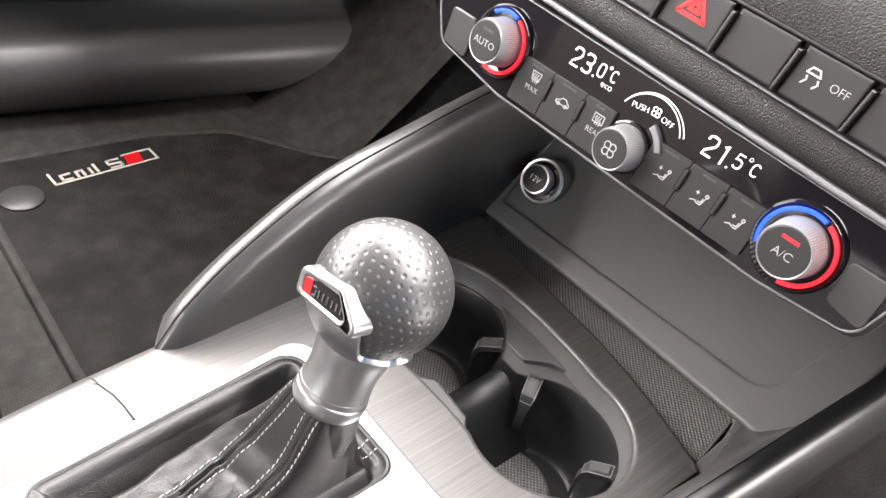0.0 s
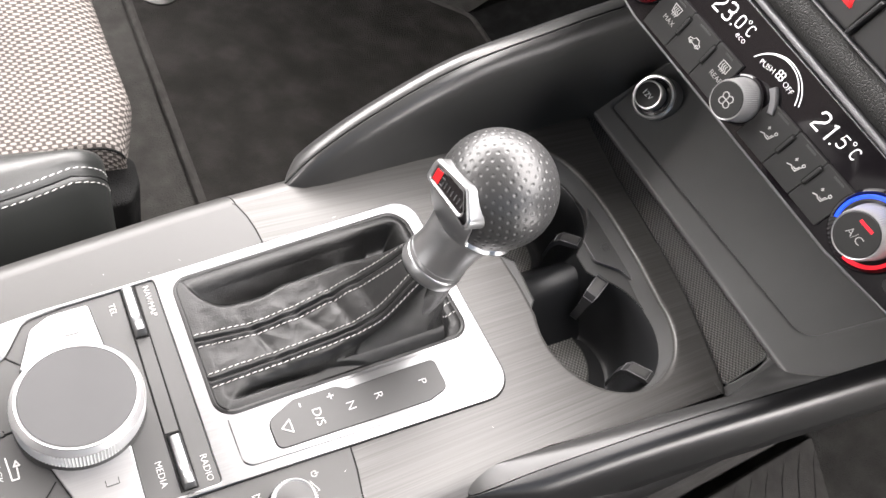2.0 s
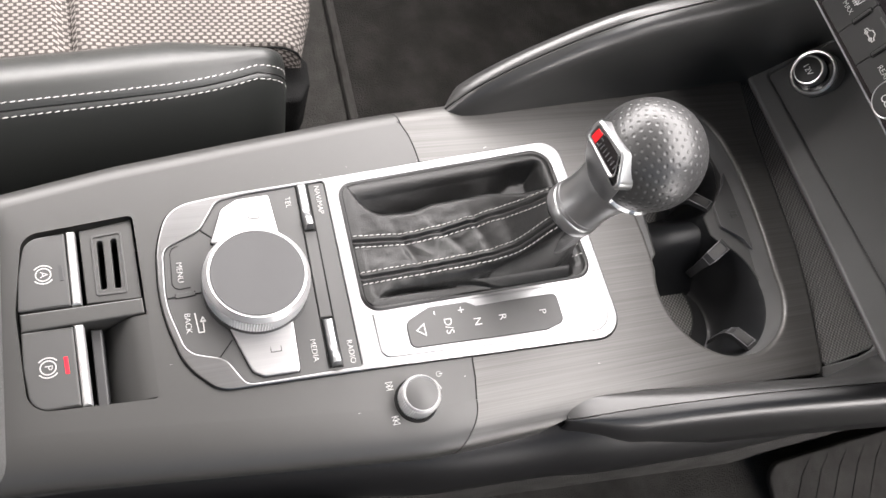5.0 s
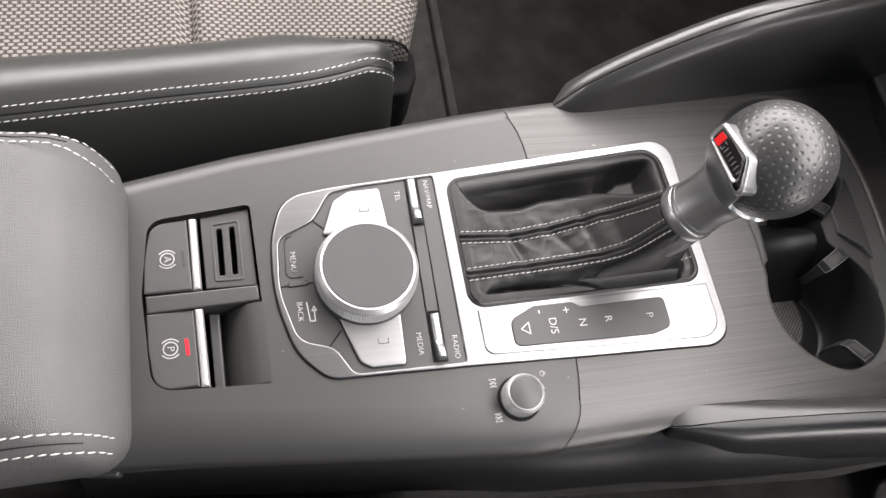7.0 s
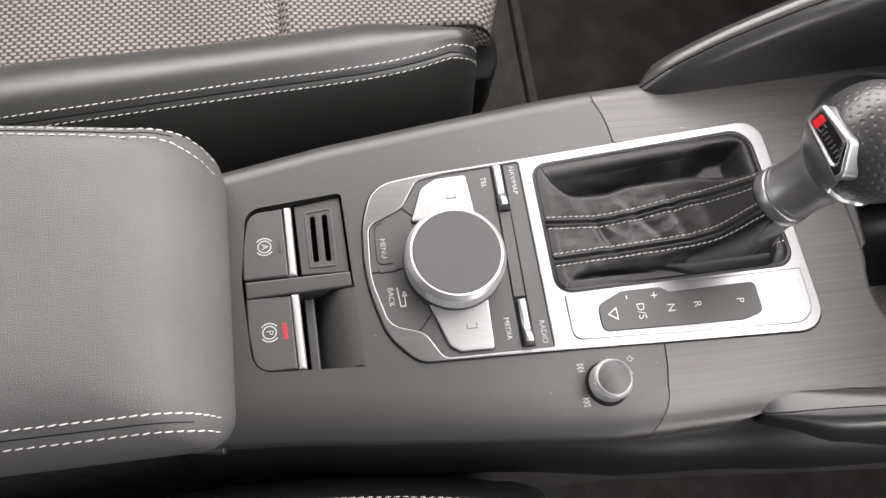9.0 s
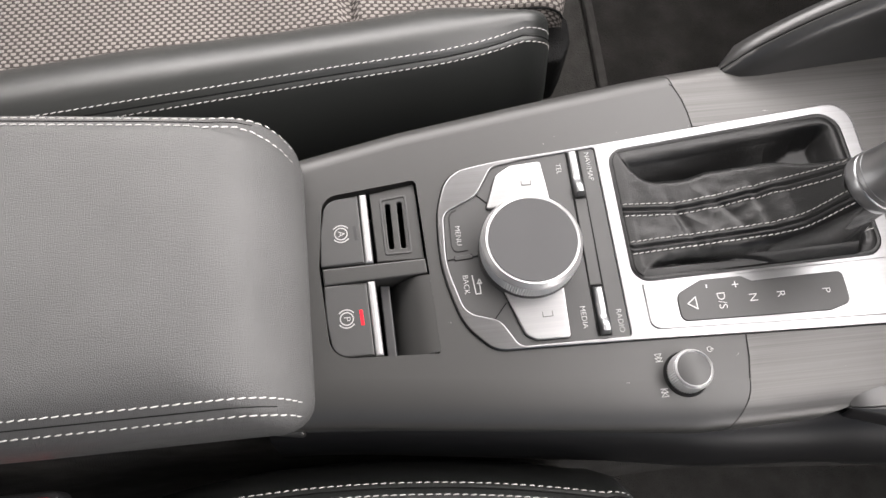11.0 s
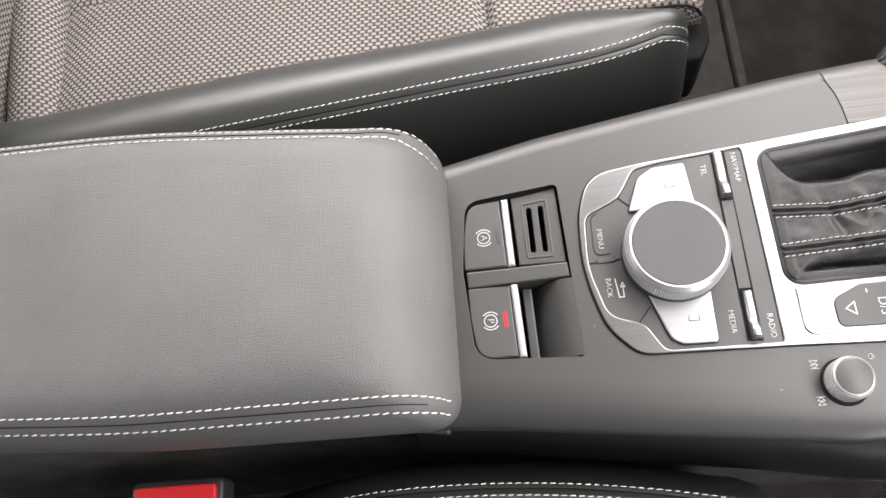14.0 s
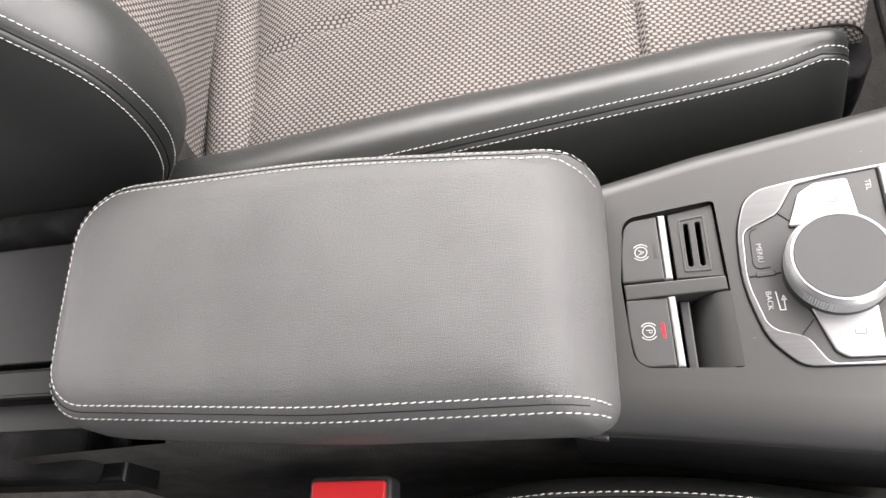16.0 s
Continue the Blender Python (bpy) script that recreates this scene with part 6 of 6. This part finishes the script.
    for i in range(61):
        y = -0.014 - (0.586 if sign < 0 else 0.406) * i / 60
        e = cloth_edge(y)
        b = seam_at(y)
        f = 1.0 - 0.07 * max(0.0, (y + 0.012) / 0.012) ** 2.0
        top = 0.372 - 0.010 * (y / 0.4) ** 2
        zf = 0.20 + (top - 0.20) * (0.80 + 0.20 * f)
        d = top - zf + sink(y)
        sec = [(e + 0.010, 0.320 - d), (e + 0.001, 0.3335 - d * 0.9), (e - 0.14 * (e - b), 0.3455 - d), (e - 0.30 * (e - b), 0.3545 - d), (e - 0.46 * (e - b), 0.3608 - d), (e - 0.62 * (e - b), 0.3640 - d), (e - 0.76 * (e - b), 0.3642 - d), (b + 0.12 * (e - b) + 0.002, 0.3618 - d), (b + 0.003, 0.3590 - d), (b + 0.0006, 0.3572 - d), (b - 0.0002, 0.3560 - d), (b - 0.0012, 0.3552 - d), (b - 0.0024, 0.3550 - d), (b - 0.0040, 0.3528 - d), (b - 0.0075, 0.3460 - d), (b - 0.0180, 0.315 - d), (b - 0.0250, 0.27 - d * 0.5), (b - 0.026, 0.20), (b - 0.018, 0.12)]
        rows.append([(X(x), y, z) for x, z in sec])
        st1.append(Vector((X(b + 0.003), y, 0.3592 - d)))
        st2.append(Vector((X(b - 0.0040), y, 0.3530 - d)))
        mid.append(Vector((X(b - 0.0007), y, 0.3556 - d)))
    fr = rows[0]
    nose = [[(x + sign * 0.011 * (1 - math.cos(radians(90 * k))), y + 0.0235 * math.sin(radians(90 * k)), z - 0.030 * (1 - math.cos(radians(90 * k))) * max(0.0, (z - 0.12) / 0.24)) for x, y, z in fr] for k in (1.0, 0.9, 0.8, 0.68, 0.56, 0.44, 0.3, 0.15)]
    st1 = [Vector(n[8]) + Vector((0, 0, 0.0003)) for n in nose[1:]] + st1
    st2 = [Vector(n[13]) + Vector((-sign * 0.0003, 0, 0.0002)) for n in nose[1:]] + st2
    mid = [Vector(n[11]) for n in nose[1:]] + mid
    part("cushion_bolster", grid(nose + rows), LEATHER, s, "black leather side bolster", 80)
    front = grid([nose[0], [(x, y, 0.12) for x, y, z in nose[0]]])
    part("bolster_front", front, LEATHER, s)
    for row in (st1, st2):
        part("stitching", stitching(row, (-sign * 0.6, 0, 1), 0.0050, 0.0036, 0.00034), THREAD, s)
    part("seam_groove", tube(mid, 0.0006, 5), VOID, s)
    # seat frame cover and rail
    part("frame_cover", plate([rounded([(X(0.188), -0.02), (X(0.188), 0.024), (X(0.205), 0.034), (X(0.232), 0.036), (X(0.232), -0.02)], 0.008)], 0.250, 0.306, 0.003), FELT, s, "black plastic frame cover")
    part("seat_base", plate([[(X(0.20), -0.5), (X(0.60), -0.5), (X(0.60), -0.02), (X(0.20), -0.02)]], 0.10, 0.29, 0.01), FELT, s)
    part("seat_rail", plate([[(X(0.19), -0.5), (X(0.22), -0.5), (X(0.22), 0.09), (X(0.19), 0.09)]], 0.075, 0.105, 0.004), BLACK, s)
    # backrest cloth
    rows, uvs = [], []
    for i in range(60):
        t = i / 59
        z = 0.315 + 0.55 * t
        yb = lerp_table([(0.30, -0.530), (0.34, -0.528), (0.365, -0.522), (0.394, -0.512), (0.43, -0.505), (0.47, -0.504), (0.51, -0.508), (0.557, -0.525), (0.62, -0.555), (0.86, -0.655)], z)
        row, uvr = [], []
        for j in range(30):
            x = 0.185 + 0.43 * j / 29
            row.append((X(x), yb - 0.03 * min(1.0, max(0.0, (z - 0.33) / 0.2)) * (1 - min(1.0, ((x - 0.40) / 0.2) ** 2)), z))
            uvr.append((z, x))
        rows.append(row)
        uvs.append(uvr)
    part("backrest_cloth", grid(rows, uv=uvs), FABRIC, s, "pale grey woven cloth", 80)
    # backrest bolster: its front bulges above the cushion and turns back below
    prof = [(0.30, -0.600), (0.34, -0.560), (0.365, -0.533), (0.394, -0.511), (0.43, -0.497), (0.47, -0.492), (0.51, -0.497), (0.557, -0.519), (0.62, -0.550), (0.70, -0.585), (0.86, -0.650)]
    line = smooth_path([(0, y, z) for z, y in prof], 6)
    rows, b1, b2, bm_ = [], [], [], []
    for p in line:
        y, z = p.y, p.z
        k = max(0.0, min(1.0, (z - 0.32) / 0.10))
        sec = [(0.222, min(-0.545, y - 0.04)), (0.217, y - 0.016), (0.208, y + 0.000 * k), (0.192, y + 0.009 * k), (0.178, y + 0.015 * k), (0.162, y + 0.016 * k), (0.152, y + 0.012 * k), (0.1465, y + 0.008 * k), (0.1430, y + 0.003), (0.1420, y + 0.001), (0.1405, y + 0.0005), (0.1385, y - 0.0035), (0.130, y - 0.05), (0.128, y - 0.10), (0.135, y - 0.18)]
        rows.append([(X(x), yy, z) for x, yy in sec])
        b1.append(Vector((X(0.1465), y + 0.0085 * k, z)))
        b2.append(Vector((X(0.1384), y - 0.0032, z)))
        bm_.append(Vector((X(0.1420), y + 0.0012, z)))
    part("backrest_bolster", grid(rows), LEATHER, s, "black leather backrest bolster", 80)
    for row in (b1, b2):
        part("stitching", stitching(row, (-sign, 0.6, 0), 0.0050, 0.0036, 0.00034), THREAD, s)
    part("seam_groove", tube(bm_, 0.0007, 5), VOID, s)
    return s


build_seat(-1)
build_seat(1)


def build_buckle():
    b = thing("seat_belt_buckle", "seat belt buckle with red release button between seat and console", "seat belt buckle")
    m = at(0.1065, -0.3650, 0.3180, 0, 0, 0)
    part("housing", plate([rounded([(0.020, -0.031), (0.020, 0.031), (-0.010, 0.031), (-0.010, -0.031)], 0.005)], -0.018, 0.004, 0.003, m), BLACK, b)
    part("stalk", plate([rounded([(0.014, -0.024), (0.014, 0.014), (-0.004, 0.014), (-0.004, -0.024)], 0.004)], -0.080, -0.017, 0.002, m), BLACK, b)
    part("button", plate([rounded([(0.018, -0.0275), (0.018, 0.0275), (-0.006, 0.0275), (-0.006, -0.0275)], 0.003)], 0.0, 0.008, 0.0015, m), RED, b, "red release button")


build_buckle()


def build_rear_tunnel():
    r = thing("rear_console", "dark rear end of the console with shallow open trays", "console")
    part("deck", plate([[(-0.10, -0.95), (0.10, -0.95), (0.10, -0.535), (-0.10, -0.535)]], 0.30, 0.345, 0.004), SIDEBLACK, r)
    bar = [(-0.126, 0.330), (-0.126, 0.366), (-0.123, 0.374), (-0.116, 0.379), (-0.108, 0.380), (-0.101, 0.377), (-0.0975, 0.370), (-0.0965, 0.360), (-0.0965, 0.330)]
    part("cross_bar", grid([[(x, y, z) for x, z in bar] for y in (-0.545, -0.60, -0.70, -0.80)]), FELT, r, "rounded black bar", 60)
    part("cover", plate([rounded([(-0.0950, -0.80), (0.010, -0.80), (0.010, -0.548), (-0.0950, -0.548)], 0.003)], 0.34, 0.366, 0.002), SIDEBLACK, r)
    part("cover_strip", plate([rounded([(0.0120, -0.80), (0.0380, -0.80), (0.0380, -0.548), (0.0120, -0.548)], 0.003)], 0.33, 0.363, 0.004), SIDEBLACK, r)
    part("tray_edge", plate([rounded([(0.062, -0.80), (0.100, -0.80), (0.100, -0.555), (0.062, -0.555)], 0.008)], 0.33, 0.366, 0.006), FELT, r)


build_rear_tunnel()


# ---- driver's footwell: ribbed heel pad ----
def build_heel_pad():
    h = thing("heel_pad", "ribbed dark rubber heel pad on the driver's side carpet", "heel pad")
    slope = at(0.185, 0.600, 0.112, 6, 12, 0)
    pad = rounded([(-0.030, -0.130), (0.040, -0.130), (0.052, 0.160), (-0.045, 0.160)], [0.020, 0.010, 0.02, 0.02])
    part("pad_body", plate([pad], -0.008, 0.0, 0.003, slope), EDGING, h)
    for k in range(12):
        y = -0.116 + 0.0235 * k
        part("rib", tube([slope @ Vector(p) for p in ((0.042, y - 0.004, -0.0010), (0.016, y + 0.010, -0.0006), (-0.012, y + 0.026, -0.0006), (-0.027, y + 0.040, -0.0010))], 0.0014, 6), EDGING, h)
    return h


build_heel_pad()


# ---- lint and dust on the console ----
def build_dust():
    rng = random.Random(11)
    bm = bmesh.new()
    for k in range(11):
        y = rng.uniform(-0.16, 0.19)
        x = rng.choice((rng.uniform(-0.078, -0.066), rng.uniform(0.066, 0.084))) if y > -0.09 else rng.uniform(-0.045, 0.06)
        if -0.17 < y < -0.098 and -0.055 < x < 0.058:
            x = rng.uniform(0.060, 0.066)
        a, ln, w = rng.uniform(0, 3.14), rng.choice((0.0003, 0.0004, 0.0012)), 0.00012
        d, n = Vector((math.cos(a), math.sin(a), 0)) * ln, Vector((-math.sin(a), math.cos(a), 0)) * w
        p = Vector((x, y, TOP - 0.0002))
        up = Vector((0, 0, 0.0004))
        low = [bm.verts.new(p + q) for q in (d + n, n - d, -d - n, d - n)]
        top = bm.verts.new(p + up)
        for i in range(4):
            bm.faces.new((low[i], low[(i + 1) % 4], top))
    tagged(part("dust", bm, THREAD), "pale specks of dust and lint on the console", "dust", kind="stuff")


build_dust()


# ---- passenger footwell: mat and badge ----
def build_mat():
    m = thing("floor_mat", "black pile car floor mat with piped edge and woven badge", "floor mat")
    z = 0.075
    pts = rounded([(-0.170, 0.1280), (-0.170, 0.62), (-0.600, 0.62), (-0.640, 0.572), (-0.745, 0.485), (-0.774, 0.37), (-0.785, 0.1400)], [0.02, 0.05, 0.03, 0.05, 0.08, 0.2, 0.03])
    part("mat_body", plate([pts], z, z + 0.008, 0.002), PILE, m)
    part("edging", tube([(x, y, z + 0.005) for x, y in pts], 0.006, 8, True), EDGING, m)
    bm = at(-0.722, 0.292, z + 0.0085, 0, 0, 94)
    bd = part("badge", strokes([[(-0.070, 0.013), (-0.070, -0.013), (0.070, -0.013)], [(0.030, 0.013), (0.070, 0.013), (0.070, -0.013)]], 0.003, bm, 0.001), SILVERPRINT, m, "woven badge with red block")
    part("badge_red", plate([[(0.028, -0.012), (0.050, -0.012), (0.054, 0.012), (0.032, 0.012)]], 0, 0.0012, 0.0003, bm), REDENAMEL, bd)
    part("badge_mark", strokes([[(0.022, 0.009), (0.006, 0.009), (0.006, 0.0), (0.022, 0.0), (0.022, -0.008), (0.006, -0.008)], [(-0.012, -0.008), (-0.012, 0.010)], [(-0.020, -0.008), (-0.020, 0.004)], [(-0.030, -0.008), (-0.030, 0.004), (-0.038, 0.004), (-0.038, -0.008)], [(-0.046, -0.008), (-0.058, -0.008), (-0.058, 0.004), (-0.046, 0.004)]], 0.0032, bm, 0.001), SILVERPRINT, bd)
    part("fixing_button", revolve([(0.026, 0.0), (0.026, 0.004), (0.022, 0.007), (0.0005, 0.008)], at(-0.692, 0.178, z + 0.007), 32), TRIM, m, "grey plastic fixing button")


build_mat()
